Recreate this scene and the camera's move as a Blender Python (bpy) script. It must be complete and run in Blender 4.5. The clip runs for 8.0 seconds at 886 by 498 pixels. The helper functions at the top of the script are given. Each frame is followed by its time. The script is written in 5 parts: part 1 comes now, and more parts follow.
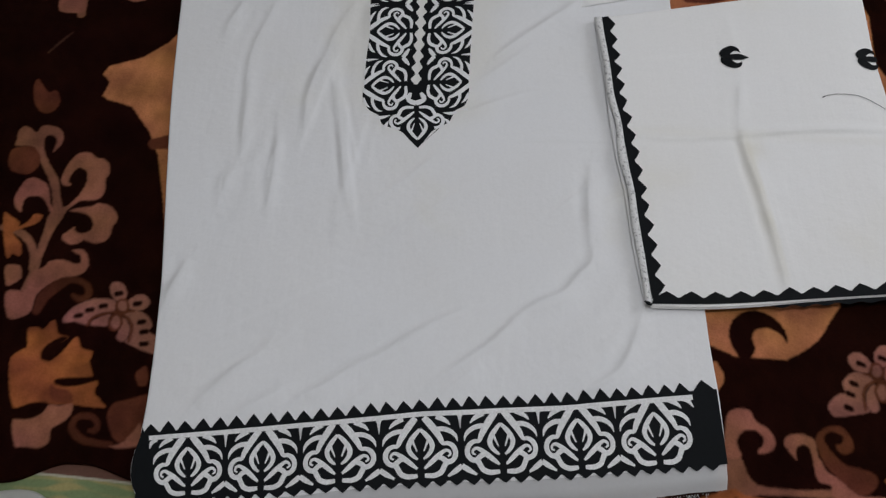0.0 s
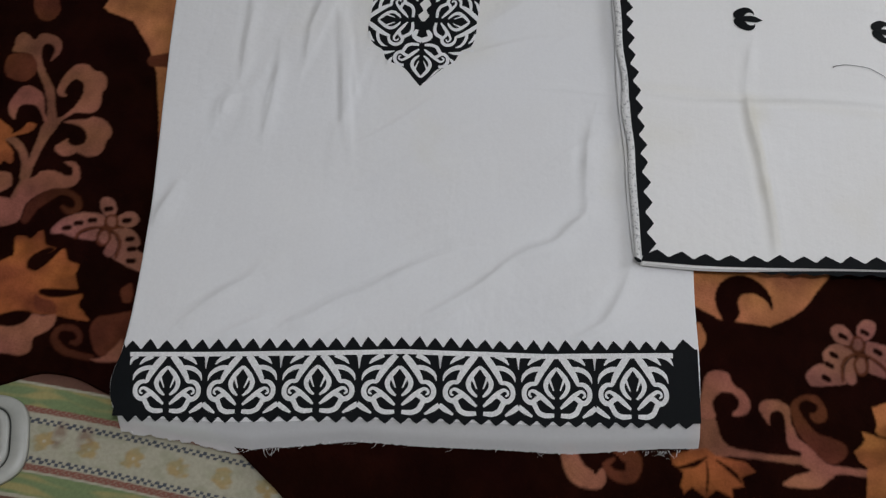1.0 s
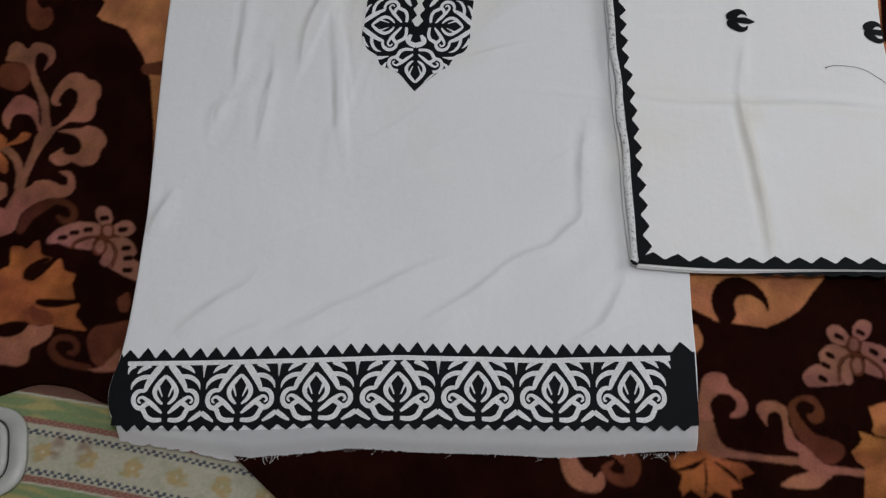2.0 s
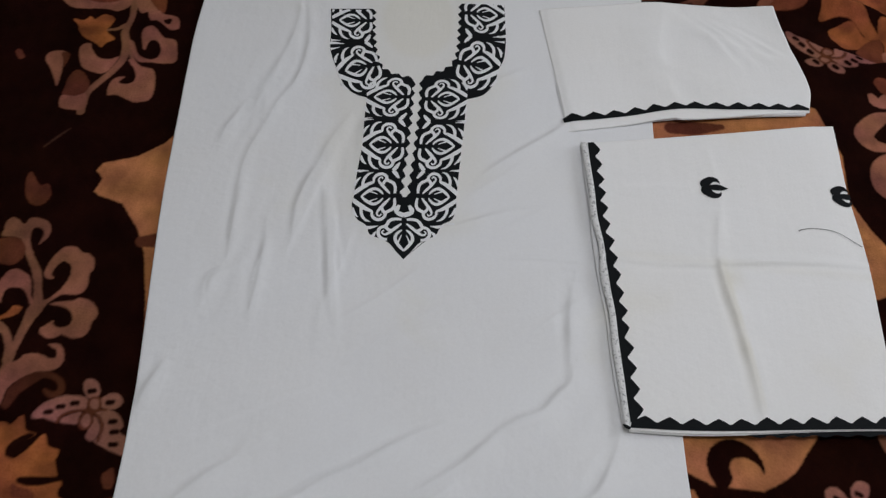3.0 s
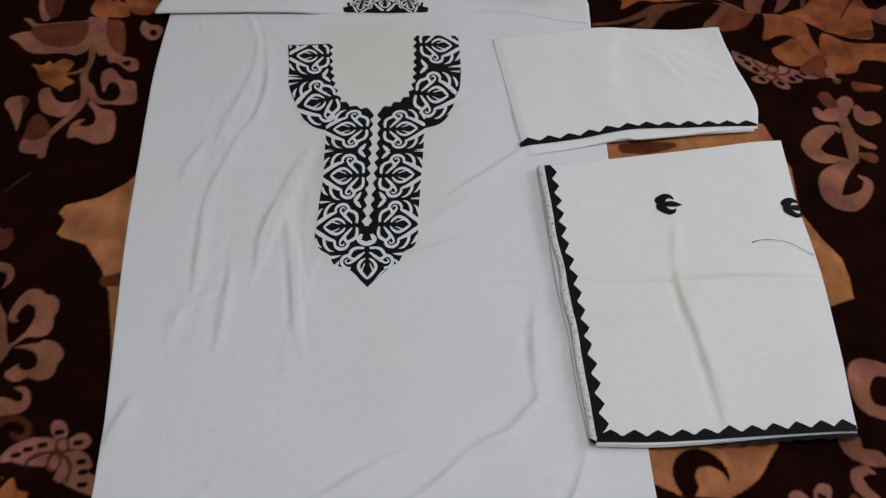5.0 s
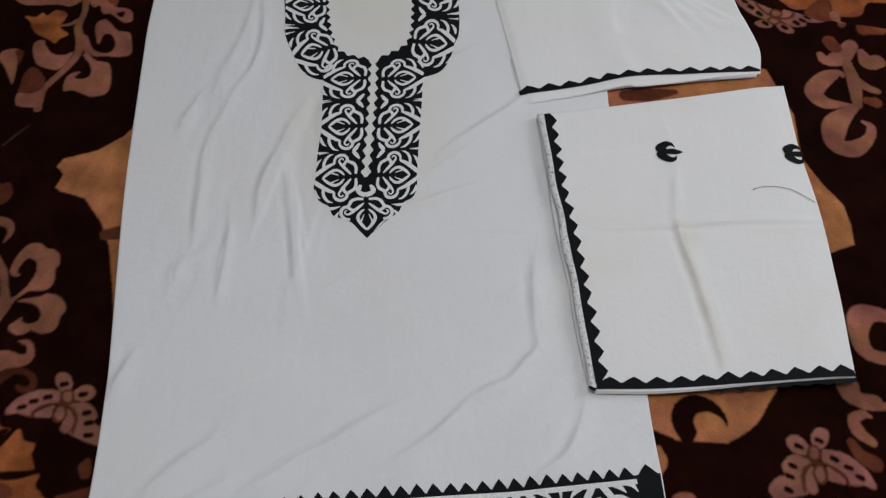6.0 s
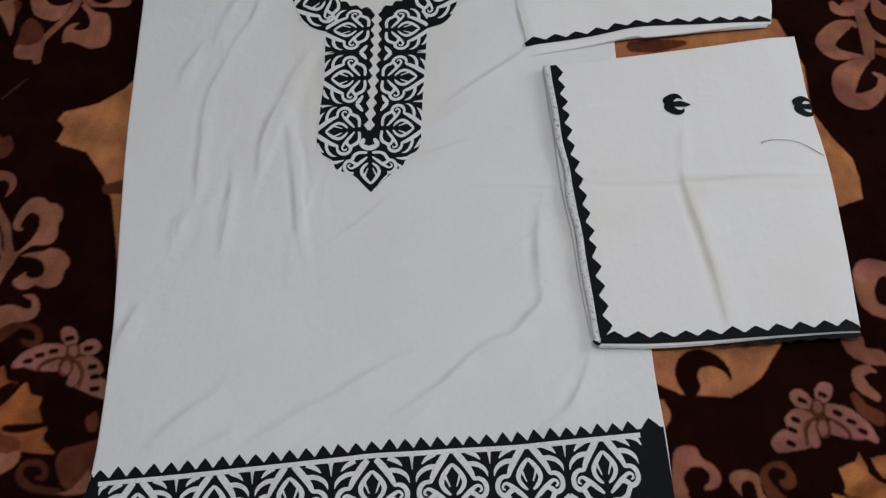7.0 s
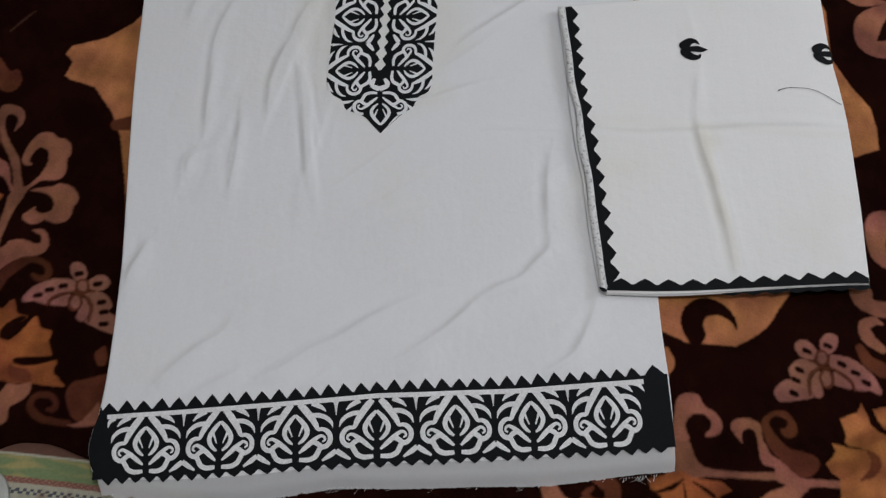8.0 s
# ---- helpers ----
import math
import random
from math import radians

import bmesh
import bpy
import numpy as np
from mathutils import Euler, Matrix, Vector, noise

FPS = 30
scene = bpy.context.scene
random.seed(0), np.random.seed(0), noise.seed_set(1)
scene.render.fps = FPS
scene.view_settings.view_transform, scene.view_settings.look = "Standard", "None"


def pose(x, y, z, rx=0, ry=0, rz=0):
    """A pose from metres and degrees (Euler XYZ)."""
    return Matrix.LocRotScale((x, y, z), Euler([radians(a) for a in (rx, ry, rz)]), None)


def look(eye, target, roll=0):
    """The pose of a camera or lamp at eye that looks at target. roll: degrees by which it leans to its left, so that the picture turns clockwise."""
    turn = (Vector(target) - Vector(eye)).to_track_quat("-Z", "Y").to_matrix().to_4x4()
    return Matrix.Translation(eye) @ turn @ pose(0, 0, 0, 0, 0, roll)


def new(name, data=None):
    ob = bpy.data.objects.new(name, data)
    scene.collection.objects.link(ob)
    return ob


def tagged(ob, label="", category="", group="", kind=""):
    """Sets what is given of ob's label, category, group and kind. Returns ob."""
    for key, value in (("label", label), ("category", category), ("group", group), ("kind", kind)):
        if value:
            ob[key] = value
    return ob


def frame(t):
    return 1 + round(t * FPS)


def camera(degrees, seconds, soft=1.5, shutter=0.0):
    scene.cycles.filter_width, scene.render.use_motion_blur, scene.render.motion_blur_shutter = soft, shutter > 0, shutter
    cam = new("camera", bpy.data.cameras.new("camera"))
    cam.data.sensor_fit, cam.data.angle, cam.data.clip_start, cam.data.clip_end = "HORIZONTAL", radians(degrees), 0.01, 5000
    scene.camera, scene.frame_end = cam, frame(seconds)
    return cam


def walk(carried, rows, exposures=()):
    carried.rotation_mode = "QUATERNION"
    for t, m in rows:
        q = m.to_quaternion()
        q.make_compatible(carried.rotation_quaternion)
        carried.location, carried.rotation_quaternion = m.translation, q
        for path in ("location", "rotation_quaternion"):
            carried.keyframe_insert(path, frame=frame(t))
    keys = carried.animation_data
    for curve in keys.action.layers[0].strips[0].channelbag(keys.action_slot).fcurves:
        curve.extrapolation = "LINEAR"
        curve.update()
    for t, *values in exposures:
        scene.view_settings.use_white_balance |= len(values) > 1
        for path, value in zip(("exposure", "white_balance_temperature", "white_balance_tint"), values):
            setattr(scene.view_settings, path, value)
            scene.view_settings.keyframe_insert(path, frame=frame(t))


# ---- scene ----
cam = camera(53.9, 8.0, soft=1.35)
PATH = [
    (0, (0.0348, -0.6499, 0.9378), (0.0391, 0.2936, -0.8256), 2.44),
    (0.2, (0.0397, -0.6487, 0.9376), (0.0382, 0.2663, -0.8428), 2.54),
    (0.5, (0.0345, -0.6540, 0.9281), (0.0586, 0.2096, -0.8767), 6.89),
    (0.7, (0.0388, -0.6586, 0.9278), (0.0595, 0.1924, -0.8831), 7.66),
    (1, (0.0408, -0.6565, 0.9300), (0.0626, 0.1839, -0.8845), 8.00),
    (1.2, (0.0397, -0.6536, 0.9316), (0.0676, 0.1797, -0.8852), 8.53),
    (2.3, (0.0372, -0.6486, 0.9366), (0.0745, 0.2033, -0.8762), 7.81),
    (2.5, (0.0368, -0.6431, 0.9412), (0.0708, 0.2570, -0.8430), 7.26),
    (2.7, (0.0354, -0.6416, 0.9430), (0.0661, 0.3617, -0.7769), 6.75),
    (3, (0.0256, -0.6471, 0.9473), (0.0683, 0.5057, -0.6855), 6.96),
    (3.2, (0.0287, -0.6499, 0.9513), (0.0698, 0.5232, -0.6666), 6.69),
    (3.5, (0.0270, -0.6540, 0.9550), (0.0879, 0.5815, -0.6148), 6.98),
    (3.7, (0.0329, -0.6591, 0.9562), (0.0934, 0.6032, -0.5928), 6.63),
    (4, (0.0299, -0.6598, 0.9634), (0.1103, 0.6154, -0.5760), 6.88),
    (4.5, (0.0336, -0.6612, 0.9603), (0.1330, 0.5978, -0.5920), 6.85),
    (4.7, (0.0389, -0.6621, 0.9600), (0.1356, 0.5805, -0.6092), 6.56),
    (5.8, (0.0439, -0.6646, 0.9574), (0.1441, 0.4801, -0.6871), 6.32),
    (6, (0.0474, -0.6639, 0.9579), (0.1394, 0.4573, -0.6942), 5.94),
    (6.5, (0.0493, -0.6605, 0.9546), (0.1332, 0.4138, -0.7286), 5.71),
    (7, (0.0486, -0.6586, 0.9539), (0.1329, 0.3714, -0.7578), 5.93),
    (7.2, (0.0513, -0.6561, 0.9533), (0.1285, 0.3471, -0.7735), 5.75),
    (7.5, (0.0544, -0.6548, 0.9530), (0.1236, 0.2950, -0.8060), 5.71),
    (8, (0.0529, -0.6569, 0.9516), (0.1166, 0.2597, -0.8267), 6.50),
]
walk(cam, [(t, look(eye, target, roll)) for t, eye, target, roll in PATH],
     exposures=[(0, -0.06), (0.5, -0.04), (1.2, -0.03), (2.5, 0.0), (8, 0.0)])

# ---------------------------------------------------------------- world, light, exposure
world = bpy.data.worlds.new("room_air")
scene.world = world
world.use_nodes = True
world.node_tree.nodes["Background"].inputs[0].default_value = (0.75, 0.85, 1.0, 1)
world.node_tree.nodes["Background"].inputs[1].default_value = 0.05


def area_lamp(name, eye, target, size, size_y, power, colour):
    data = bpy.data.lights.new(name, "AREA")
    data.shape, data.size, data.size_y, data.energy, data.color = "RECTANGLE", size, size_y, power, colour
    ob = new(name, data)
    ob.matrix_basis = look(eye, target)
    return ob


# daylight from a window in the wall on the right, and a tube lamp high on the far wall
area_lamp("window_daylight", (2.64, 0.85, 1.35), (0.0, 0.0, 0.1), 1.16, 1.06, 27.0, (0.92, 0.935, 0.995))
area_lamp("tube_light_glow", (0.25, -0.38, 2.20), (0.2, -0.30, 0.0), 1.15, 0.10, 16.0, (0.94, 0.945, 0.995))

# ---------------------------------------------------------------- small tools


def nodes_of(name):
    m = bpy.data.materials.new(name)
    m.use_nodes = True
    n, l = m.node_tree.nodes, m.node_tree.links
    return m, n, l, n["Principled BSDF"]


def noise_node(n, l, scale, detail=4.0, rough=0.55, coord=None):
    if coord is None:
        coord = n.new("ShaderNodeTexCoord").outputs["Object"]
    t = n.new("ShaderNodeTexNoise")
    t.inputs["Scale"].default_value, t.inputs["Detail"].default_value, t.inputs["Roughness"].default_value = scale, detail, rough
    l.new(coord, t.inputs["Vector"])
    return t


def ramp_node(n, l, src, stops):
    r = n.new("ShaderNodeValToRGB")
    while len(r.color_ramp.elements) < len(stops):
        r.color_ramp.elements.new(0.5)
    for e, (p, c) in zip(r.color_ramp.elements, stops):
        e.position, e.color = p, (*c, 1)
    l.new(src, r.inputs[0])
    return r


def mix_node(n, l, mode, fac, a, b):
    m = n.new("ShaderNodeMix")
    m.data_type, m.blend_type = "RGBA", mode
    for sock, v in ((m.inputs[0], fac), (m.inputs[6], a), (m.inputs[7], b)):
        if isinstance(v, (int, float)):
            sock.default_value = v
        elif isinstance(v, tuple):
            sock.default_value = (*v, 1)
        else:
            l.new(v, sock)
    return m.outputs[2]


def bump_node(n, l, height, strength, distance, normal=None):
    b = n.new("ShaderNodeBump")
    b.inputs["Strength"].default_value, b.inputs["Distance"].default_value = strength, distance
    l.new(height, b.inputs["Height"])
    if normal is not None:
        l.new(normal, b.inputs["Normal"])
    return b.outputs[0]


def weave(n, l, coord, period):
    """Warp and weft: two crossed sine waves."""
    heights = []
    for axis in ("X", "Y"):
        w = n.new("ShaderNodeTexWave")
        w.bands_direction = axis
        w.inputs["Scale"].default_value = 0.314 / period
        w.inputs["Distortion"].default_value, w.inputs["Detail"].default_value, w.inputs["Detail Scale"].default_value = 1.2, 2.0, 3.0
        l.new(coord, w.inputs["Vector"])
        heights.append(w.outputs["Fac"])
    a = n.new("ShaderNodeMath")
    a.operation = "ADD"
    l.new(heights[0], a.inputs[0]), l.new(heights[1], a.inputs[1])
    return a.outputs[0]


def cloth_material(name, colour, blotch, stain, period=0.0011, stain_from=0.62):
    m, n, l, p = nodes_of(name)
    co = n.new("ShaderNodeTexCoord").outputs["Object"]
    big = noise_node(n, l, 5.0, 3.0, 0.5, co)
    fine = noise_node(n, l, 260.0, 3.0, 0.6, co)
    r1 = ramp_node(n, l, big.outputs["Fac"], [(0.35, colour), (stain_from, blotch), (0.78, stain)])
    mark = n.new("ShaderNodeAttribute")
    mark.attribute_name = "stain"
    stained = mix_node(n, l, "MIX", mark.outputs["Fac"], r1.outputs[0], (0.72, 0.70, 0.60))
    r2 = ramp_node(n, l, fine.outputs["Fac"], [(0.3, (0.972, 0.972, 0.972)), (0.65, (1, 1, 1))])
    l.new(mix_node(n, l, "MULTIPLY", 1.0, stained, r2.outputs[0]), p.inputs["Base Color"])
    p.inputs["Roughness"].default_value = 0.88
    p.inputs["Specular IOR Level"].default_value = 0.2
    p.inputs["Sheen Weight"].default_value = 0.08
    crumple = noise_node(n, l, 24.0, 4.0, 0.5, co)
    b0 = bump_node(n, l, crumple.outputs["Fac"], 0.22, 0.004)
    # faint lengthwise rumples from the folds it was stored in
    drawn = n.new("ShaderNodeMapping")
    drawn.inputs["Scale"].default_value, drawn.inputs["Rotation"].default_value = (1.0, 0.2, 1.0), (0, 0, 0.12)
    l.new(co, drawn.inputs["Vector"])
    b0 = bump_node(n, l, noise_node(n, l, 42.0, 3.0, 0.55, drawn.outputs[0]).outputs["Fac"], 0.20, 0.004, b0)
    b1 = bump_node(n, l, noise_node(n, l, 95.0, 3.0, 0.6, co).outputs["Fac"], 0.18, 0.0016, b0)
    l.new(bump_node(n, l, weave(n, l, co, period), 0.08, 0.0003, b1), p.inputs["Normal"])
    return m


def thread_material(name, colour, period=0.0016, sheen=0.1, rough=0.72):
    m, n, l, p = nodes_of(name)
    co = n.new("ShaderNodeTexCoord").outputs["Object"]
    fine = noise_node(n, l, 420.0, 3.0, 0.6, co)
    mid = noise_node(n, l, 30.0, 3.0, 0.5, co)
    r = ramp_node(n, l, fine.outputs["Fac"], [(0.3, tuple(c * 0.86 for c in colour)), (0.7, tuple(min(1, c * 1.12) for c in colour))])
    r2 = ramp_node(n, l, mid.outputs["Fac"], [(0.3, (0.9, 0.9, 0.9)), (0.7, (1, 1, 1))])
    l.new(mix_node(n, l, "MULTIPLY", 1.0, r.outputs[0], r2.outputs[0]), p.inputs["Base Color"])
    p.inputs["Roughness"].default_value = rough
    p.inputs["Specular IOR Level"].default_value = 0.12
    p.inputs["Sheen Weight"].default_value = sheen
    l.new(bump_node(n, l, weave(n, l, co, period), 0.15, 0.0003), p.inputs["Normal"])
    return m


WHITE = cloth_material("white_cotton", (0.778, 0.795, 0.818), (0.774, 0.786, 0.800), (0.760, 0.762, 0.725))
CREAM = cloth_material("white_cotton_shawl", (0.835, 0.845, 0.85), (0.83, 0.835, 0.83), (0.81, 0.805, 0.765))
def see_through_cloth(name, alpha):
    """A single thin layer of the white cotton, through which the dark blanket shows."""
    m = cloth_material(name, (0.765, 0.78, 0.80), (0.765, 0.775, 0.785), (0.755, 0.755, 0.715))
    m.node_tree.nodes["Principled BSDF"].inputs["Alpha"].default_value = alpha
    return m


THIN = see_through_cloth("thin_raw_cotton", 0.62)
BLACK = thread_material("black_applique", (0.005, 0.0065, 0.008), 0.0012, 0.0)
STITCH = thread_material("white_embroidery", (0.80, 0.81, 0.82), 0.0015)
EDGE, n, l, p = nodes_of("white_stitched_edge")
co = n.new("ShaderNodeTexCoord").outputs["Object"]
r1 = ramp_node(n, l, noise_node(n, l, 210.0, 4.0, 0.7, co).outputs["Fac"], [(0.36, (0.30, 0.31, 0.32)), (0.47, (0.68, 0.69, 0.69)), (0.7, (0.74, 0.75, 0.75))])
l.new(r1.outputs[0], p.inputs["Base Color"])
p.inputs["Roughness"].default_value = 0.85
l.new(bump_node(n, l, noise_node(n, l, 160.0, 4.0, 0.7, co).outputs["Fac"], 0.6, 0.0015), p.inputs["Normal"])


def part(name, verts, faces, material, parent=None, label="", smooth=True):
    me = bpy.data.meshes.new(name)
    me.from_pydata([tuple(map(float, v)) for v in verts], [], faces)
    me.materials.append(material)
    me.validate()
    if smooth:
        me.shade_smooth()
    ob = new(name, me)
    ob.parent = parent
    return tagged(ob, label)


def bm_part(name, bm, material, parent=None, label="", smooth=True):
    me = bpy.data.meshes.new(name)
    bm.to_mesh(me)
    bm.free()
    me.materials.append(material)
    if smooth:
        me.shade_smooth()
    ob = new(name, me)
    ob.parent = parent
    return tagged(ob, label)


def spline(pts, count):
    """A smooth line through the points, evenly sampled."""
    p = np.array(pts, float)
    if len(p) == 2:
        return p[0] + (p[1] - p[0]) * np.linspace(0, 1, count)[:, None]
    q = np.vstack([2 * p[0] - p[1], p, 2 * p[-1] - p[-2]])
    out = []
    for i in range(len(p) - 1):
        a, b, c, d = q[i:i + 4]
        s = np.linspace(0, 1, 24, endpoint=False)[:, None]
        out.append(0.5 * (2 * b + (c - a) * s + (2 * a - 5 * b + 4 * c - d) * s ** 2 + (3 * b - a - 3 * c + d) * s ** 3))
    out = np.vstack([*out, p[-1:]])
    run = np.concatenate([[0], np.cumsum(np.linalg.norm(np.diff(out[:, :2], axis=0), axis=1))])
    at = np.linspace(0, run[-1], count)
    return np.stack([np.interp(at, run, out[:, k]) for k in range(p.shape[1])], 1)


def smooth01(x):
    x = np.clip(x, 0, 1)
    return x * x * (3 - 2 * x)


WAVES = [(random.uniform(-1, 1), random.uniform(-1, 1), random.uniform(0, 6.28)) for _ in range(14)]


def ripple(x, y, scale):
    """Gentle uneven swell, between about -1 and 1."""
    s = 0
    for i, (a, b, c) in enumerate(WAVES):
        s = s + np.sin((a * x + b * y) * scale * (1 + 0.18 * i) + c)
    return s / 5.0


def chain_distance(x, y, pts, count=14):
    """Distance to a smooth line, the side (signed) and the share of its length."""
    c = spline(pts, count)
    best = np.full(np.shape(x), 9.0)
    side, along = np.zeros(np.shape(x)), np.zeros(np.shape(x))
    for i in range(count - 1):
        a, d = c[i], c[i + 1] - c[i]
        h = np.clip(((x - a[0]) * d[0] + (y - a[1]) * d[1]) / (d @ d), 0, 1)
        px, py = x - a[0] - h * d[0], y - a[1] - h * d[1]
        dist = np.hypot(px, py)
        near = dist < best
        best = np.where(near, dist, best)
        side = np.where(near, np.sign(d[0] * py - d[1] * px), side)
        along = np.where(near, (i + h) / (count - 1), along)
    return best, side, along


def crease(x, y, pts, width, height, step=0.0):
    """A ridge along a line, fading at both ends; step: how far one side of it lies higher than the other."""
    x, y = np.asarray(x, float), np.asarray(y, float)
    p, reach, out = np.array(pts), 4.5 * width, np.zeros(np.shape(x))
    near = (x > p[:, 0].min() - reach) & (x < p[:, 0].max() + reach) & (y > p[:, 1].min() - reach) & (y < p[:, 1].max() + reach)
    if not near.any():
        return out
    d, side, along = chain_distance(x[near], y[near], pts)
    fade = np.sin(np.pi * np.clip(along, 0.02, 0.98)) ** 0.6
    # steep on one side, running out gently on the other, and uneven along the line
    steep = side * (1 if step >= 0 else -1) > 0
    w = np.where(steep, 0.7, 2.2) * width
    uneven = 0.85 + 0.35 * ripple(x[near], y[near], 45.0)
    # a low ridge, with a shallow trough under its steep side
    out[near] = fade * height * uneven * (np.exp(-(d / w) ** 2) - 0.3 * np.exp(-((d - 1.9 * width) / (0.9 * width)) ** 2) * steep)
    return out


def stain_marks(ob, amount):
    """Writes how far the cloth has yellowed, for each vertex of a sheet; the rim below stays clean."""
    layer = ob.data.color_attributes.new("stain", "FLOAT_COLOR", "POINT")
    full = np.zeros((len(ob.data.vertices), 4))
    full[: amount.size, :3] = amount.reshape(-1, 1)
    layer.data.foreach_set("color", full.ravel())


# ---------------------------------------------------------------- heights of the layers


def blanket_height(x, y):
    z = 0.0016 * ripple(x, y, 9.0) - 0.007
    # a second thickness of the blanket is turned over at the head end
    z = z + 0.008 * smooth01((y - 0.565 + 0.05 * x) / 0.02) * smooth01((-0.30 - x) / 0.05)
    # the crumpled far right
    far = smooth01((y - 0.42) / 0.25) * smooth01((x - 0.50) / 0.15)
    z = z + far * (0.012 * ripple(x, y, 26.0) + 0.012)
    z = z + crease(x, y, [(0.40, 0.66), (0.56, 0.64), (0.70, 0.60), (0.92, 0.55)], 0.022, 0.016)
    z = z + crease(x, y, [(0.66, 0.50), (0.78, 0.46), (0.98, 0.43)], 0.02, 0.014)
    z = z + crease(x, y, [(-0.70, 0.09), (-0.55, 0.19), (-0.47, 0.25)], 0.03, 0.006)
    return z


CREASES = [
    ([(-0.219, 0.218), (-0.209, 0.266), (-0.189, 0.317), (-0.184, 0.396), (-0.199, 0.494)], 0.0049, 0.0021, 0.001),
    ([(-0.233, 0.015), (-0.235, 0.067), (-0.237, 0.118), (-0.235, 0.160), (-0.227, 0.192), (-0.214, 0.235)], 0.0049, 0.0021, 0.001),
    ([(-0.240, 0.287), (-0.220, 0.352), (-0.209, 0.421), (-0.209, 0.507)], 0.0054, 0.0016, 0.001),
    ([(-0.278, 0.167), (-0.275, 0.198), (-0.266, 0.224), (-0.253, 0.266)], 0.0054, 0.0017, 0.001),
    ([(-0.152, 0.065), (-0.145, 0.111), (-0.135, 0.148), (-0.119, 0.205), (-0.095, 0.260)], 0.0059, 0.0022, 0.001),
    ([(-0.134, 0.057), (-0.122, 0.118), (-0.107, 0.184)], 0.0090, 0.0012, -0.001),
    ([(-0.091, -0.079), (-0.099, -0.015), (-0.110, 0.040), (-0.123, 0.118)], 0.0038, 0.0019, 0.001),
    ([(-0.080, -0.027), (-0.091, 0.022), (-0.109, 0.094)], 0.0036, 0.0015, -0.001),
    ([(-0.187, -0.082), (-0.189, -0.040), (-0.184, -0.004), (-0.188, 0.052)], 0.0049, 0.0017, 0.001),
    ([(-0.238, -0.082), (-0.239, -0.057), (-0.221, -0.042), (-0.206, -0.031)], 0.0054, 0.0016, 0.001),
    ([(-0.306, 0.501), (-0.314, 0.532)], 0.0027, 0.0015, 0.001),
    ([(-0.206, 0.463), (-0.223, 0.524), (-0.241, 0.565)], 0.0045, 0.0016, -0.001),
    ([(-0.227, -0.028), (-0.230, 0.029), (-0.232, 0.103)], 0.0045, 0.0015, 0.001),
    ([(-0.184, -0.107), (-0.182, -0.052), (-0.182, 0.013)], 0.0045, 0.0017, 0.001),
    ([(-0.149, 0.012), (-0.153, 0.068), (-0.148, 0.116)], 0.0049, 0.0019, 0.001),
    ([(-0.082, -0.101), (-0.095, -0.040), (-0.104, 0.029), (-0.116, 0.102)], 0.0034, 0.0017, 0.001),
    ([(-0.071, -0.124), (-0.077, -0.088), (-0.091, -0.013), (-0.100, 0.076)], 0.0034, 0.0015, -0.001),
    ([(-0.243, -0.107), (-0.248, -0.061), (-0.234, -0.042), (-0.208, -0.025)], 0.0054, 0.0014, 0.001),
    ([(-0.285, -0.244), (-0.284, -0.218), (-0.277, -0.198), (-0.268, -0.173)], 0.0065, 0.0036, 0.001),
    ([(-0.234, -0.358), (-0.213, -0.334), (-0.187, -0.307), (-0.165, -0.290), (-0.149, -0.261)], 0.0065, 0.0034, 0.001),
    ([(-0.152, -0.283), (-0.129, -0.257)], 0.0060, 0.0020, 0.001),
    ([(-0.196, -0.370), (-0.160, -0.348), (-0.134, -0.332)], 0.0060, 0.0025, 0.001),
    ([(-0.029, -0.287), (0.001, -0.266), (0.038, -0.243), (0.073, -0.226)], 0.0060, 0.0036, 0.001),
    ([(-0.114, -0.341), (-0.090, -0.328), (-0.059, -0.305), (-0.029, -0.288), (-0.011, -0.276)], 0.0065, 0.0043, 0.001),
    ([(0.222, -0.153), (0.218, -0.121), (0.219, -0.063), (0.225, -0.008)], 0.0065, 0.0033, 0.001),
    ([(0.124, -0.239), (0.150, -0.218), (0.182, -0.202), (0.201, -0.179), (0.218, -0.160), (0.224, -0.136)], 0.0065, 0.0049, 0.001),
    ([(0.030, -0.320), (0.063, -0.296), (0.099, -0.267), (0.124, -0.239), (0.139, -0.226)], 0.0060, 0.0038, 0.001),
    ([(0.204, -0.325), (0.226, -0.311), (0.245, -0.295), (0.261, -0.265), (0.278, -0.217)], 0.0065, 0.0046, 0.001),
    ([(0.172, -0.276), (0.197, -0.251), (0.230, -0.226), (0.257, -0.185)], 0.0110, 0.0018, 0.001),
    ([(0.038, -0.334), (0.065, -0.314), (0.088, -0.293)], 0.0060, 0.0022, 0.001),
    ([(-0.070, -0.353), (-0.053, -0.341), (-0.031, -0.322)], 0.0050, 0.0018, 0.001),
    ([(0.134, 0.017), (0.193, 0.022), (0.254, 0.022)], 0.0035, 0.0012, -0.001),
    ([(0.052, 0.054), (0.126, 0.090), (0.178, 0.106)], 0.0060, 0.0024, 0.001),
    ([(0.070, 0.105), (0.134, 0.163), (0.184, 0.212)], 0.0080, 0.0018, 0.001),
    ([(0.093, 0.149), (0.134, 0.191), (0.212, 0.261), (0.254, 0.314)], 0.0065, 0.0034, 0.001),
    ([(0.078, 0.386), (0.124, 0.432), (0.161, 0.450)], 0.0080, 0.0012, 0.001),
    ([(0.150, 0.600), (0.260, 0.597), (0.345, 0.610)], 0.0060, 0.0034, -0.001),
]


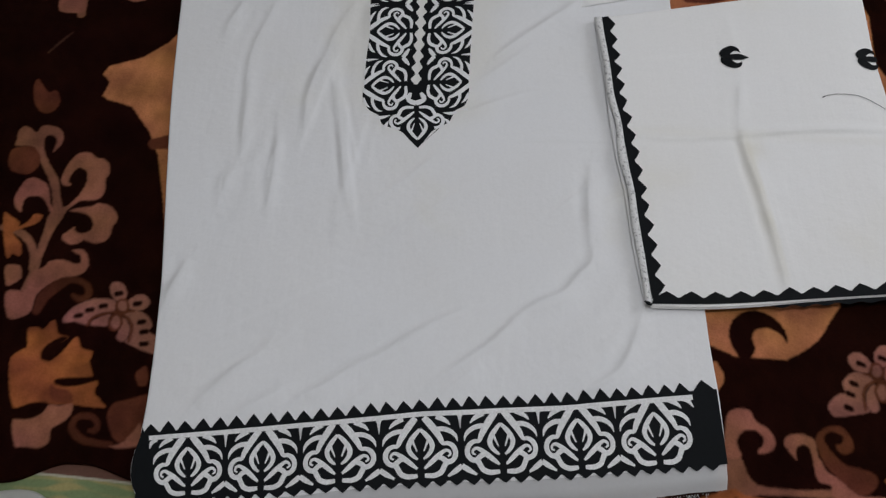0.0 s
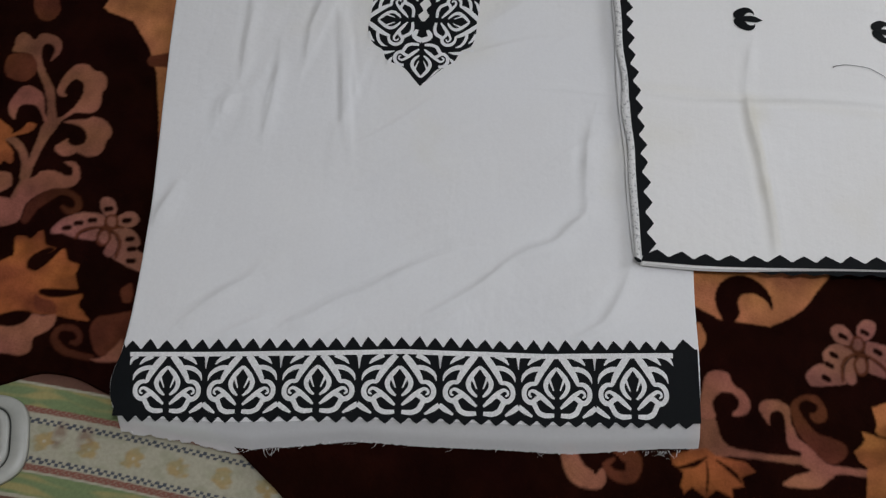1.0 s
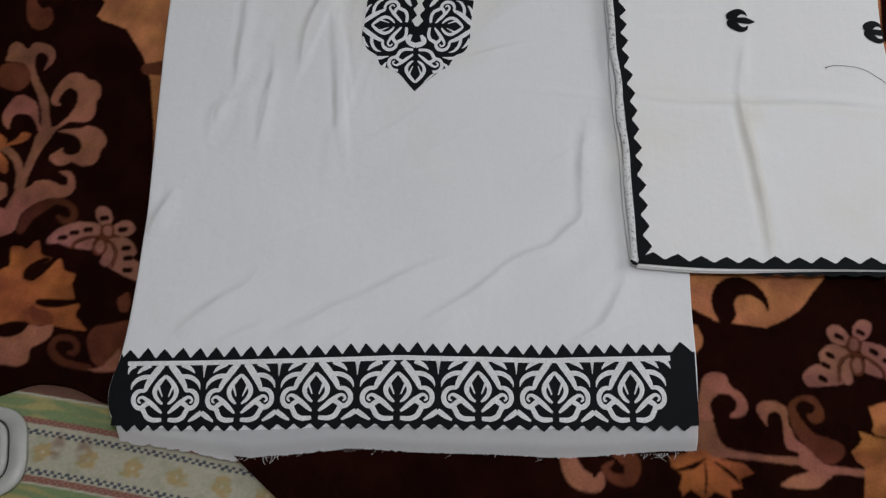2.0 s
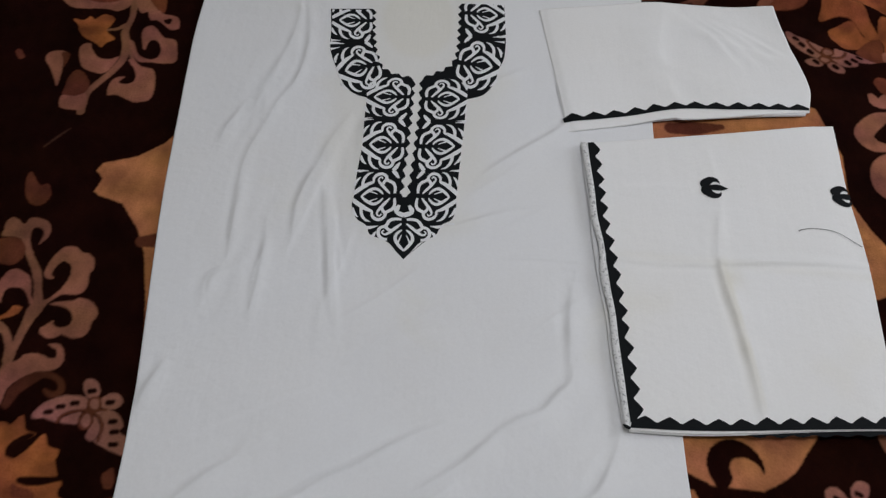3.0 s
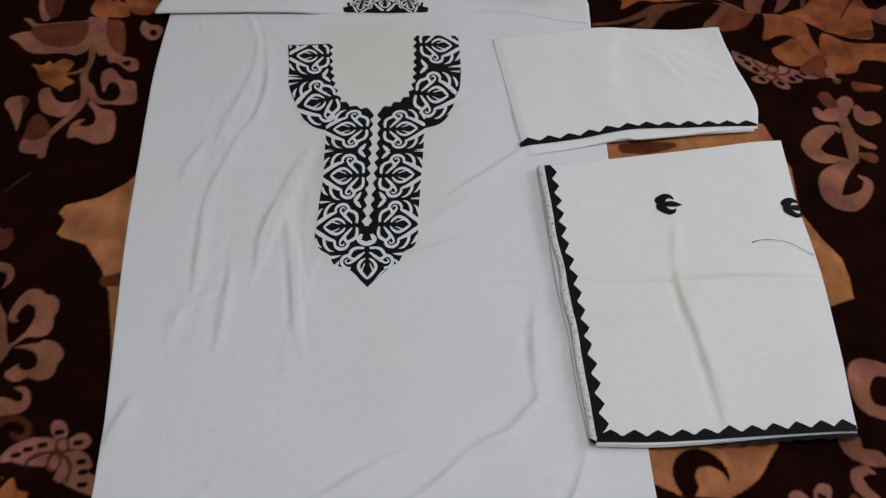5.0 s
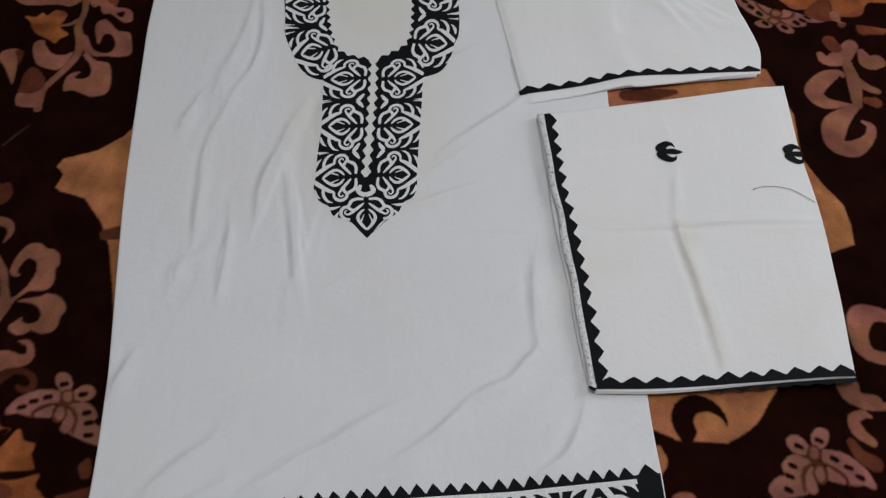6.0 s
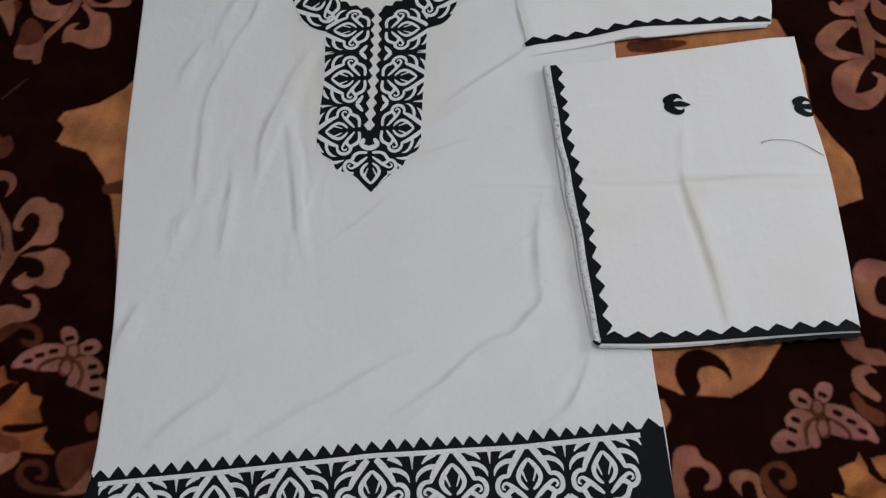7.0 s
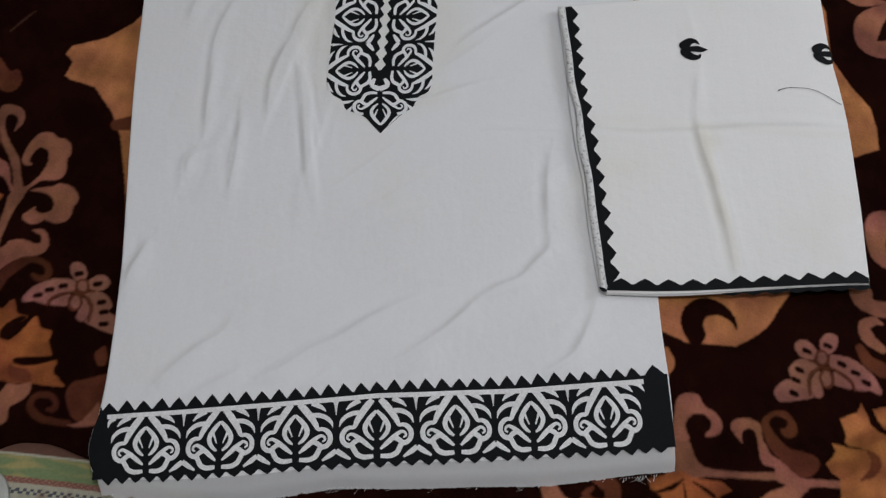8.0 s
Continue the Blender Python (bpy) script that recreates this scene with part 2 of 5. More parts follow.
# finer rumples: upright ones on the side that was held, slanting ones above the hem
for _ in range(22):
    cx, cy, run = random.uniform(-0.29, -0.05), random.uniform(-0.16, 0.46), random.uniform(0.10, 0.26)
    lean = random.gauss(0.12, 0.12)
    CREASES.append(([(cx - lean * run / 2, cy - run / 2), (cx + random.uniform(-0.012, 0.012), cy), (cx + lean * run / 2, cy + run / 2)], random.uniform(0.004, 0.011), random.uniform(0.0003, 0.0013), random.choice((0.001, 0.001, -0.001))))
for _ in range(16):
    cx, cy, run = random.uniform(-0.22, 0.28), random.uniform(-0.32, -0.05), random.uniform(0.08, 0.18)
    lean = random.gauss(0.6, 0.2)
    CREASES.append(([(cx - run / 2, cy - lean * run / 2), (cx, cy + random.uniform(-0.010, 0.010)), (cx + run / 2, cy + lean * run / 2)], random.uniform(0.004, 0.011), random.uniform(0.0003, 0.0014), 0.001))
for _ in range(10):
    cx, cy, run = random.uniform(0.08, 0.30), random.uniform(0.05, 0.55), random.uniform(0.06, 0.14)
    CREASES.append(([(cx - run / 2, cy - run / 3), (cx, cy), (cx + run / 2, cy + run / 2.4)], random.uniform(0.004, 0.010), random.uniform(0.0003, 0.0013), 0.001))
HEM_X, HEM_Y = (-0.29, -0.128, -0.024, 0.05, 0.20, 0.353), (-0.478, -0.484, -0.462, -0.460, -0.449, -0.428)


def kurta_height(x, y):
    z = blanket_height(x, y) + 0.0065 + 0.0011 * ripple(x + 3, y + 1, 21.0)
    for pts, width, height, step in CREASES:
        z = z + crease(x, y, pts, width, height, step)
    # the raw hem rolls under
    return z - 0.0065 * smooth01((np.interp(x, HEM_X, HEM_Y) + 0.018 - y) / 0.020) ** 1.3


def patch(bottom, top, left, right, nu, nv):
    """A four-sided sheet between four smooth edges: arrays of x and y."""
    b, t, le, r = spline(bottom, nu), spline(top, nu), spline(left, nv), spline(right, nv)
    u, v = np.linspace(0, 1, nu)[None, :, None], np.linspace(0, 1, nv)[:, None, None]
    s = (1 - v) * b[None] + v * t[None] + (1 - u) * le[:, None] + u * r[:, None]
    s = s - (1 - u) * (1 - v) * b[0] - u * (1 - v) * b[-1] - (1 - u) * v * t[0] - u * v * t[-1]
    return s[..., 0], s[..., 1]


def sheet(name, x, y, z, material, parent=None, label="", thick=0.0012):
    """A cloth from a grid of places, closed below with a thin edge all round."""
    nv, nu = x.shape
    verts = np.stack([x, y, z], -1).reshape(-1, 3)
    ids = np.arange(nv * nu).reshape(nv, nu)
    faces = np.stack([ids[:-1, :-1], ids[:-1, 1:], ids[1:, 1:], ids[1:, :-1]], -1).reshape(-1, 4).tolist()
    rim = np.concatenate([ids[0, :], ids[1:, -1], ids[-1, -2::-1], ids[-2:0:-1, 0]])
    low = verts[rim] - np.array([0, 0, thick])
    base, k = len(verts), len(rim)
    faces += [(int(rim[(i + 1) % k]), int(rim[i]), base + i, base + (i + 1) % k) for i in range(k)]
    return part(name, np.vstack([verts, low]), faces, material, parent, label)

# ---------------------------------------------------------------- the room round the bed
m_wall, n, l, p = nodes_of("wall_paint")
r = ramp_node(n, l, noise_node(n, l, 3.0, 6.0).outputs["Fac"], [(0.3, (0.62, 0.60, 0.55)), (0.7, (0.68, 0.66, 0.62))])
l.new(r.outputs[0], p.inputs["Base Color"])
p.inputs["Roughness"].default_value = 0.9
WALL = m_wall


def slab(name, lo, hi, material, label="", kind="structure", parent=None):
    bm = bmesh.new()
    bmesh.ops.create_cube(bm, size=1)
    c, s = (Vector(lo) + Vector(hi)) / 2, Vector(hi) - Vector(lo)
    bmesh.ops.transform(bm, matrix=Matrix.Translation(c) @ Matrix.Diagonal((*s, 1)), verts=bm.verts)
    ob = bm_part(name, bm, material, parent, label, smooth=False)
    return tagged(ob, kind=kind)


slab("floor", (-2.2, -2.3, -0.66), (2.6, 1.7, -0.56), WALL, "plain pale cement floor under the bed")
slab("ceiling", (-2.2, -2.3, 2.35), (2.6, 1.7, 2.45), WALL, "plain painted ceiling above the bed")
slab("wall_north", (-2.2, 1.7, -0.66), (2.6, 1.8, 2.45), WALL, "plain painted wall behind the bed head")
slab("wall_south", (-2.2, -2.4, -0.66), (2.6, -2.3, 2.45), WALL, "plain painted wall behind the foot end")
slab("wall_west", (-2.3, -2.4, -0.66), (-2.2, 1.8, 2.45), WALL, "plain painted wall beside the bed")


def joined_boxes(name, boxes, material, label, parent=None, kind=""):
    bm = bmesh.new()
    for lo, hi in boxes:
        c, s = (Vector(lo) + Vector(hi)) / 2, Vector(hi) - Vector(lo)
        bmesh.ops.create_cube(bm, size=1, matrix=Matrix.Translation(c) @ Matrix.Diagonal((*s, 1)))
    return tagged(bm_part(name, bm, material, parent, label, smooth=False), kind=kind)


# the wall on the right has a window opening
joined_boxes("wall_east", [((2.6, -2.4, -0.66), (2.7, 0.25, 2.45)), ((2.6, 1.45, -0.66), (2.7, 1.8, 2.45)),
                           ((2.6, 0.25, -0.66), (2.7, 1.45, 0.80)), ((2.6, 0.25, 1.90), (2.7, 1.45, 2.45))], WALL, "plain painted wall with a window opening", kind="structure")
m_frame, n, l, p = nodes_of("painted_frame")
r = ramp_node(n, l, noise_node(n, l, 20.0, 5.0).outputs["Fac"], [(0.3, (0.55, 0.54, 0.50)), (0.7, (0.64, 0.63, 0.60))])
l.new(r.outputs[0], p.inputs["Base Color"])
p.inputs["Roughness"].default_value = 0.5
window = new("window_1")
tagged(window, "plain painted window letting in daylight", "window", kind="structure")
joined_boxes("window_frame", [((2.66, 0.25, 0.80), (2.70, 0.29, 1.90)), ((2.66, 1.41, 0.80), (2.70, 1.45, 1.90)),
                              ((2.66, 0.29, 0.80), (2.70, 1.41, 0.84)), ((2.66, 0.29, 1.86), (2.70, 1.41, 1.90)), ((2.665, 0.83, 0.84), (2.695, 0.87, 1.86))], m_frame, "", window)
tube = new("tube_light")
tagged(tube, "white tube light under the ceiling", "ceiling light")
m_tube, n, l, p = nodes_of("lit_tube")
p.inputs["Emission Color"].default_value = (0.95, 0.97, 1.0, 1)
p.inputs["Emission Strength"].default_value = 3.0
joined_boxes("housing", [((-0.36, -0.42, 2.27), (0.86, -0.34, 2.35))], m_frame, "", tube)
bm = bmesh.new()
bmesh.ops.create_cone(bm, segments=20, radius1=0.014, radius2=0.014, depth=1.16, cap_ends=True, matrix=Matrix.Translation((0.25, -0.38, 2.245)) @ Matrix.Rotation(radians(90), 4, "Y"))
bm_part("lamp_tube", bm, m_tube, tube)

# ---------------------------------------------------------------- bed
m_bed, n, l, p = nodes_of("mattress_ticking")
r = ramp_node(n, l, noise_node(n, l, 60.0).outputs["Fac"], [(0.3, (0.35, 0.33, 0.30)), (0.7, (0.45, 0.43, 0.40))])
l.new(r.outputs[0], p.inputs["Base Color"])
bm = bmesh.new()
bmesh.ops.create_cube(bm, size=1)
bmesh.ops.transform(bm, matrix=Matrix.Translation((0.15, 0.1, -0.2875)) @ Matrix.Diagonal((2.3, 2.0, 0.537, 1)), verts=bm.verts)
bmesh.ops.bevel(bm, geom=bm.edges[:], offset=0.03, segments=3, affect="EDGES")
bed = bm_part("bed", bm, m_bed)
tagged(bed, "low bed with a thick pale mattress", "bed")

# ---------------------------------------------------------------- blanket
BROWN, PINK, ORANGE, TAN = (0.0115, 0.0027, 0.0016), (0.285, 0.113, 0.072), (0.345, 0.108, 0.037), (0.41, 0.165, 0.070)
m_blanket, n, l, p = nodes_of("plush_blanket")
att = n.new("ShaderNodeAttribute")
att.attribute_name = "print"
co = n.new("ShaderNodeTexCoord").outputs["Object"]
fuzz = noise_node(n, l, 330.0, 3.0, 0.7, co)
nap = noise_node(n, l, 14.0, 4.0, 0.6, co)
r1 = ramp_node(n, l, fuzz.outputs["Fac"], [(0.3, (0.86, 0.86, 0.86)), (0.7, (1.07, 1.07, 1.07))])
r2 = ramp_node(n, l, nap.outputs["Fac"], [(0.3, (0.70, 0.70, 0.70)), (0.7, (1.25, 1.22, 1.2))])
c1 = mix_node(n, l, "MULTIPLY", 1.0, att.outputs["Color"], r1.outputs[0])
l.new(mix_node(n, l, "MULTIPLY", 1.0, c1, r2.outputs[0]), p.inputs["Base Color"])
p.inputs["Roughness"].default_value = 0.95
p.inputs["Specular IOR Level"].default_value = 0.02
p.inputs["Sheen Weight"].default_value = 0.0
p.inputs["Sheen Roughness"].default_value = 0.5
p.inputs["Sheen Tint"].default_value = (0.6, 0.35, 0.28, 1)
b1 = bump_node(n, l, nap.outputs["Fac"], 0.3, 0.006)
l.new(bump_node(n, l, fuzz.outputs["Fac"], 0.6, 0.0015, b1), p.inputs["Normal"])


def blanket_edge(x):
    """The near edge of the blanket: straight, then slipping off towards the foot end."""
    return -0.427 - 0.010 * smooth01((x + 0.34) / 0.06) - 0.016 * smooth01((-0.36 - x) / 0.06) - 0.10 * smooth01((x + 0.25) / 0.22) - 0.27 * smooth01((x + 0.10) / 0.25) + 0.004 * np.sin(x * 31)


def blanket_far(x):
    return 0.96 - 0.135 * smooth01((x - 0.36) / 0.18) - 0.22 * np.maximum(0, x - 0.66)


STEP = 0.0016
xs = np.concatenate([np.linspace(-1.0, -0.72, 24, endpoint=False), np.arange(-0.72, 0.98, STEP), np.linspace(0.98, 1.3, 24)])
vs = np.linspace(0, 1, 900)
GX = np.repeat(xs[None], len(vs), 0)
GY = blanket_edge(GX) + (blanket_far(GX) - blanket_edge(GX)) * vs[:, None]
GZ = blanket_height(GX, GY)
INK = np.empty((*GX.shape, 3))
INK[:] = BROWN


def ink(near, mask, colour):
    m = np.clip(mask, 0, 1)[:, None]
    INK[near] = INK[near] * (1 - m) + np.array(colour) * m

# dimmer pink, stem and orange: shading of the far pile put into the dye
LILY, SHADED_PINK, SHADED_STEM, SHADED_ORANGE = (0.46, 0.17, 0.062), (0.190, 0.068, 0.043), (0.125, 0.048, 0.031), (0.300, 0.092, 0.033)
FAINT = (0.075, 0.023, 0.012)
SHADE, STEM, RUST, TANLINE = (0.112, 0.034, 0.018), (0.225, 0.096, 0.056), (0.150, 0.043, 0.021), (0.055, 0.026, 0.015)


def stroke(colour, pts):
    """A brush line with a changing width, dyed into the pile."""
    p = np.array(pts)
    r = p[:, 2].max()
    near = (GX > p[:, 0].min() - r - 0.02) & (GX < p[:, 0].max() + r + 0.02) & (GY > p[:, 1].min() - r - 0.02) & (GY < p[:, 1].max() + r + 0.02)
    x, y = GX[near], GY[near]
    d, side, along = chain_distance(x, y, pts, 8 * len(pts))
    wide = np.interp(along, np.linspace(0, 1, 40), spline(pts, 40)[:, 2]) / 2
    ink(near, (wide - d + 0.0004 * ripple(x, y, 420.0)) / 0.0030 + 0.5, colour)


def area(colour, pts, shade=0.0):
    """A dyed shape; shade: unevenness of the dye."""
    p = np.array(pts)
    near = (GX > p[:, 0].min() - 0.01) & (GX < p[:, 0].max() + 0.01) & (GY > p[:, 1].min() - 0.01) & (GY < p[:, 1].max() + 0.01)
    x, y = GX[near], GY[near]
    inside, dist = np.zeros(x.shape, bool), np.full(x.shape, 9.0)
    for a, b in zip(p, np.roll(p, -1, 0)):
        d = b - a
        inside ^= ((a[1] > y) != (b[1] > y)) & (x < d[0] * (y - a[1]) / (d[1] if abs(d[1]) > 1e-9 else 1e-9) + a[0])
        h = np.clip(((x - a[0]) * d[0] + (y - a[1]) * d[1]) / (d @ d + 1e-12), 0, 1)
        dist = np.minimum(dist, np.hypot(x - a[0] - h * d[0], y - a[1] - h * d[1]))
    mask = np.clip((np.where(inside, dist, -dist) + 0.0004 * ripple(x, y, 420.0)) / 0.0030 + 0.5, 0, 1)
    ink(near, mask, colour)
    if shade:
        ink(near, mask * np.clip(0.18 + 0.6 * ripple(x, y, 75.0), 0, 0.6), RUST)


def petal(colour, pts, shade=0.0):
    """A dyed shape with a rounded outline."""
    p = np.array(pts)
    q = np.vstack([p[-2:], p, p[:3]])
    a, b, c, d = q[1:-4], q[2:-3], q[3:-2], q[4:-1]
    out = []
    for f in (0.0, 0.25, 0.5, 0.75):
        out.append(0.5 * (2 * b + (c - a) * f + (2 * a - 5 * b + 4 * c - d) * f ** 2 + (3 * b - a - 3 * c + d) * f ** 3))
    area(colour, np.stack(out, 1).reshape(-1, 2), shade)


EYED_PETALS = {
    "inner": [(-0.21, 0.26), (-0.13, 0.30), (-0.07, 0.28), (-0.02, 0.21), (-0.01, 0.15), (-0.05, 0.10), (-0.11, 0.09), (-0.18, 0.12), (-0.22, 0.19)],
    "outer": [(0.05, 0.29), (0.11, 0.35), (0.18, 0.36), (0.23, 0.32), (0.21, 0.24), (0.15, 0.17), (0.09, 0.14), (0.04, 0.16), (0.03, 0.23)],
    "broad wing": [(-0.34, -0.01), (-0.28, 0.06), (-0.20, 0.10), (-0.11, 0.09), (-0.05, 0.05), (-0.03, 0.01), (-0.11, -0.04), (-0.16, -0.12), (-0.18, -0.22), (-0.16, -0.28), (-0.31, -0.31),
                   (-0.43, -0.32), (-0.50, -0.31), (-0.53, -0.23), (-0.48, -0.16), (-0.40, -0.11), (-0.33, -0.09)],
    "left sepal": [(-0.15, -0.13), (-0.08, -0.04), (-0.03, -0.03), (-0.05, -0.11), (-0.06, -0.26), (-0.12, -0.29), (-0.16, -0.25)],
    "heart": [(-0.04, 0.10), (-0.01, 0.16), (0.03, 0.18), (0.07, 0.16), (0.08, 0.10), (0.05, 0.05), (-0.00, 0.03), (-0.04, 0.05)],
    "pip": [(-0.05, -0.09), (-0.02, -0.04), (0.02, -0.01), (0.06, -0.03), (0.07, -0.10), (0.05, -0.16), (0.00, -0.19), (-0.04, -0.16)],
    "pointed wing": [(0.10, 0.12), (0.15, 0.14), (0.30, 0.10), (0.38, 0.04), (0.48, -0.08), (0.52, -0.24), (0.48, -0.27), (0.40, -0.23), (0.27, -0.22), (0.26, -0.14), (0.19, -0.05), (0.08, 0.01)],
    "right sepal": [(0.10, -0.03), (0.17, -0.08), (0.23, -0.15), (0.23, -0.21), (0.14, -0.19), (0.07, -0.16), (0.09, -0.09)],
}
EYES = [(-0.11, 0.18), (0.11, 0.23), (-0.23, -0.01), (-0.29, -0.11), (-0.34, -0.24), (0.20, 0.04), (0.31, -0.05), (0.39, -0.15)]


def paisley(across, up, centre):
    """A flower of eyed petals, outlined in brown; across and up: how its own axes lie on the blanket."""
    size = math.hypot(*across)

    def put(pts):
        return [(centre[0] + across[0] * a + up[0] * b, centre[1] + across[1] * a + up[1] * b) for a, b in pts]

    def line(colour, pts, wide):
        stroke(colour, [(x, y, wide * size) for x, y in put(pts)])

    pale = (0.275, 0.115, 0.088)
    for pts in EYED_PETALS.values():
        petal(pale, put(pts))
    for key in ("heart", "pip"):
        line(SHADE, EYED_PETALS[key] + EYED_PETALS[key][:1], 0.026)
    line(SHADE, [(-0.19, -0.26), (-0.17, -0.12), (-0.11, -0.03), (-0.01, 0.01), (0.09, 0.0), (0.19, -0.07), (0.25, -0.14), (0.26, -0.22)], 0.026)
    line(SHADE, [(-0.11, 0.085), (-0.05, 0.06), (0.0, 0.02)], 0.024)
    for a, b in EYES:
        line(BROWN, [(a - 0.018, b + 0.010, ), (a, b), (a + 0.018, b - 0.010)], 0.055)


# tan medallion in the middle
area(TAN, [(-0.343, 0.188), (-0.355, 0.166), (-0.387, 0.137), (-0.430, 0.120), (-0.435, 0.106), (-0.423, 0.093), (-0.428, 0.070), (-0.421, 0.064), (-0.385, 0.053), (-0.354, 0.013), (-0.336, -0.023), (-0.316, -0.093), (-0.305, -0.143), (-0.268, -0.167), (0.243, -0.238), (0.350, -0.259), (0.378, -0.271), (0.441, -0.273), (0.480, -0.248), (0.513, -0.201), (0.617, -0.059), (0.635, 0.007), (0.674, 0.023), (0.678, 0.057), (0.676, 0.092), (0.656, 0.127), (0.635, 0.178), (0.642, 0.264), (0.619, 0.361), (0.463, 0.411), (-0.091, 0.351)])
petal(BROWN, [(0.345, -0.261), (0.353, -0.259), (0.362, -0.263), (0.379, -0.272), (0.380, -0.295), (0.362, -0.296), (0.343, -0.286)])
petal(TAN, [(0.404, -0.257), (0.414, -0.268), (0.433, -0.272), (0.454, -0.266), (0.481, -0.247), (0.500, -0.222), (0.517, -0.194), (0.470, -0.196), (0.439, -0.219), (0.420, -0.229), (0.407, -0.240)])
petal(BROWN, [(0.383, -0.268), (0.377, -0.250), (0.379, -0.234), (0.389, -0.220), (0.405, -0.211), (0.422, -0.213), (0.435, -0.221), (0.443, -0.232), (0.446, -0.245), (0.444, -0.252), (0.440, -0.243), (0.431, -0.236), (0.420, -0.234), (0.409, -0.237), (0.404, -0.249), (0.406, -0.261), (0.398, -0.274), (0.389, -0.275)])
stroke(TAN, [(0.355, -0.283, 0.0091), (0.358, -0.298, 0.0133), (0.352, -0.313, 0.0067)])
stroke(SHADE, [(0.383, 0.289, 0.0218), (0.419, 0.293, 0.0262), (0.461, 0.301, 0.0109)])
stroke(SHADE, [(-0.343, -0.006, 0.0179), (-0.326, -0.002, 0.0223), (-0.315, 0.005, 0.0167)])
# plant on the near left
petal(PINK, [(-0.447, -0.073), (-0.451, -0.066), (-0.450, -0.053), (-0.447, -0.040), (-0.441, -0.028), (-0.433, -0.023), (-0.423, -0.024), (-0.413, -0.031), (-0.404, -0.032), (-0.395, -0.041), (-0.392, -0.056), (-0.395, -0.063), (-0.392, -0.079), (-0.396, -0.091), (-0.405, -0.095), (-0.419, -0.096), (-0.428, -0.104), (-0.435, -0.109), (-0.433, -0.103), (-0.426, -0.093), (-0.420, -0.080), (-0.418, -0.067), (-0.421, -0.053), (-0.429, -0.047), (-0.435, -0.049), (-0.440, -0.058), (-0.441, -0.068), (-0.436, -0.073), (-0.442, -0.075)])
petal(PINK, [(-0.430, -0.111), (-0.416, -0.106), (-0.403, -0.103), (-0.397, -0.099), (-0.387, -0.100), (-0.380, -0.103), (-0.371, -0.112), (-0.368, -0.122), (-0.372, -0.132), (-0.373, -0.145), (-0.378, -0.152), (-0.388, -0.155), (-0.400, -0.152), (-0.403, -0.151), (-0.407, -0.155), (-0.417, -0.158), (-0.427, -0.153), (-0.431, -0.147), (-0.426, -0.141), (-0.418, -0.133), (-0.417, -0.138), (-0.411, -0.142), (-0.403, -0.141), (-0.397, -0.136), (-0.397, -0.126), (-0.404, -0.117), (-0.414, -0.113)])
petal(PINK, [(-0.489, -0.115), (-0.496, -0.111), (-0.502, -0.099), (-0.502, -0.089), (-0.499, -0.077), (-0.495, -0.068), (-0.486, -0.064), (-0.476, -0.068), (-0.468, -0.073), (-0.461, -0.085), (-0.456, -0.101), (-0.448, -0.111), (-0.452, -0.115), (-0.462, -0.100), (-0.471, -0.092), (-0.483, -0.092), (-0.489, -0.097), (-0.490, -0.108)])
petal(STEM, [(-0.523, -0.015), (-0.523, -0.006), (-0.524, 0.007), (-0.519, 0.015), (-0.509, 0.012), (-0.502, 0.006), (-0.499, 0.008), (-0.496, 0.016), (-0.485, 0.018), (-0.472, 0.013), (-0.464, 0.001), (-0.464, -0.011), (-0.469, -0.021), (-0.472, -0.023), (-0.471, -0.012), (-0.472, -0.003), (-0.479, 0.002), (-0.486, 0.001), (-0.487, -0.008), (-0.483, -0.023), (-0.474, -0.039), (-0.465, -0.051), (-0.454, -0.067), (-0.446, -0.091), (-0.440, -0.107), (-0.450, -0.110), (-0.457, -0.088), (-0.468, -0.064), (-0.481, -0.045), (-0.491, -0.029), (-0.498, -0.018), (-0.510, -0.016)])
petal(SHADE, [(-0.522, -0.020), (-0.506, -0.016), (-0.495, -0.020), (-0.486, -0.032), (-0.485, -0.047), (-0.493, -0.058), (-0.505, -0.059), (-0.518, -0.054), (-0.525, -0.042), (-0.526, -0.027)])
stroke(STEM, [(-0.432, -0.105, 0.0041), (-0.444, -0.118, 0.0176), (-0.449, -0.143, 0.0114), (-0.452, -0.170, 0.0093), (-0.453, -0.193, 0.0092), (-0.455, -0.219, 0.0142)])
stroke(STEM, [(-0.506, -0.138, 0.0080), (-0.484, -0.144, 0.0093), (-0.469, -0.155, 0.0093), (-0.459, -0.173, 0.0092), (-0.455, -0.191, 0.0105)])
petal(ORANGE, [(-0.510, -0.120), (-0.498, -0.123), (-0.488, -0.129), (-0.486, -0.135), (-0.476, -0.127), (-0.472, -0.118), (-0.463, -0.118), (-0.461, -0.121), (-0.465, -0.129), (-0.475, -0.135), (-0.485, -0.140), (-0.491, -0.145), (-0.478, -0.160), (-0.475, -0.175), (-0.484, -0.173), (-0.492, -0.176)], 0.004)
petal(PINK, [(-0.457, -0.221), (-0.457, -0.207), (-0.454, -0.196), (-0.443, -0.190), (-0.438, -0.182), (-0.426, -0.179), (-0.415, -0.181), (-0.406, -0.184), (-0.400, -0.182), (-0.402, -0.173), (-0.409, -0.169), (-0.414, -0.166), (-0.407, -0.164), (-0.399, -0.166), (-0.392, -0.176), (-0.390, -0.187), (-0.394, -0.196), (-0.409, -0.203), (-0.429, -0.212), (-0.442, -0.226), (-0.443, -0.245), (-0.450, -0.254), (-0.468, -0.257), (-0.479, -0.224)])
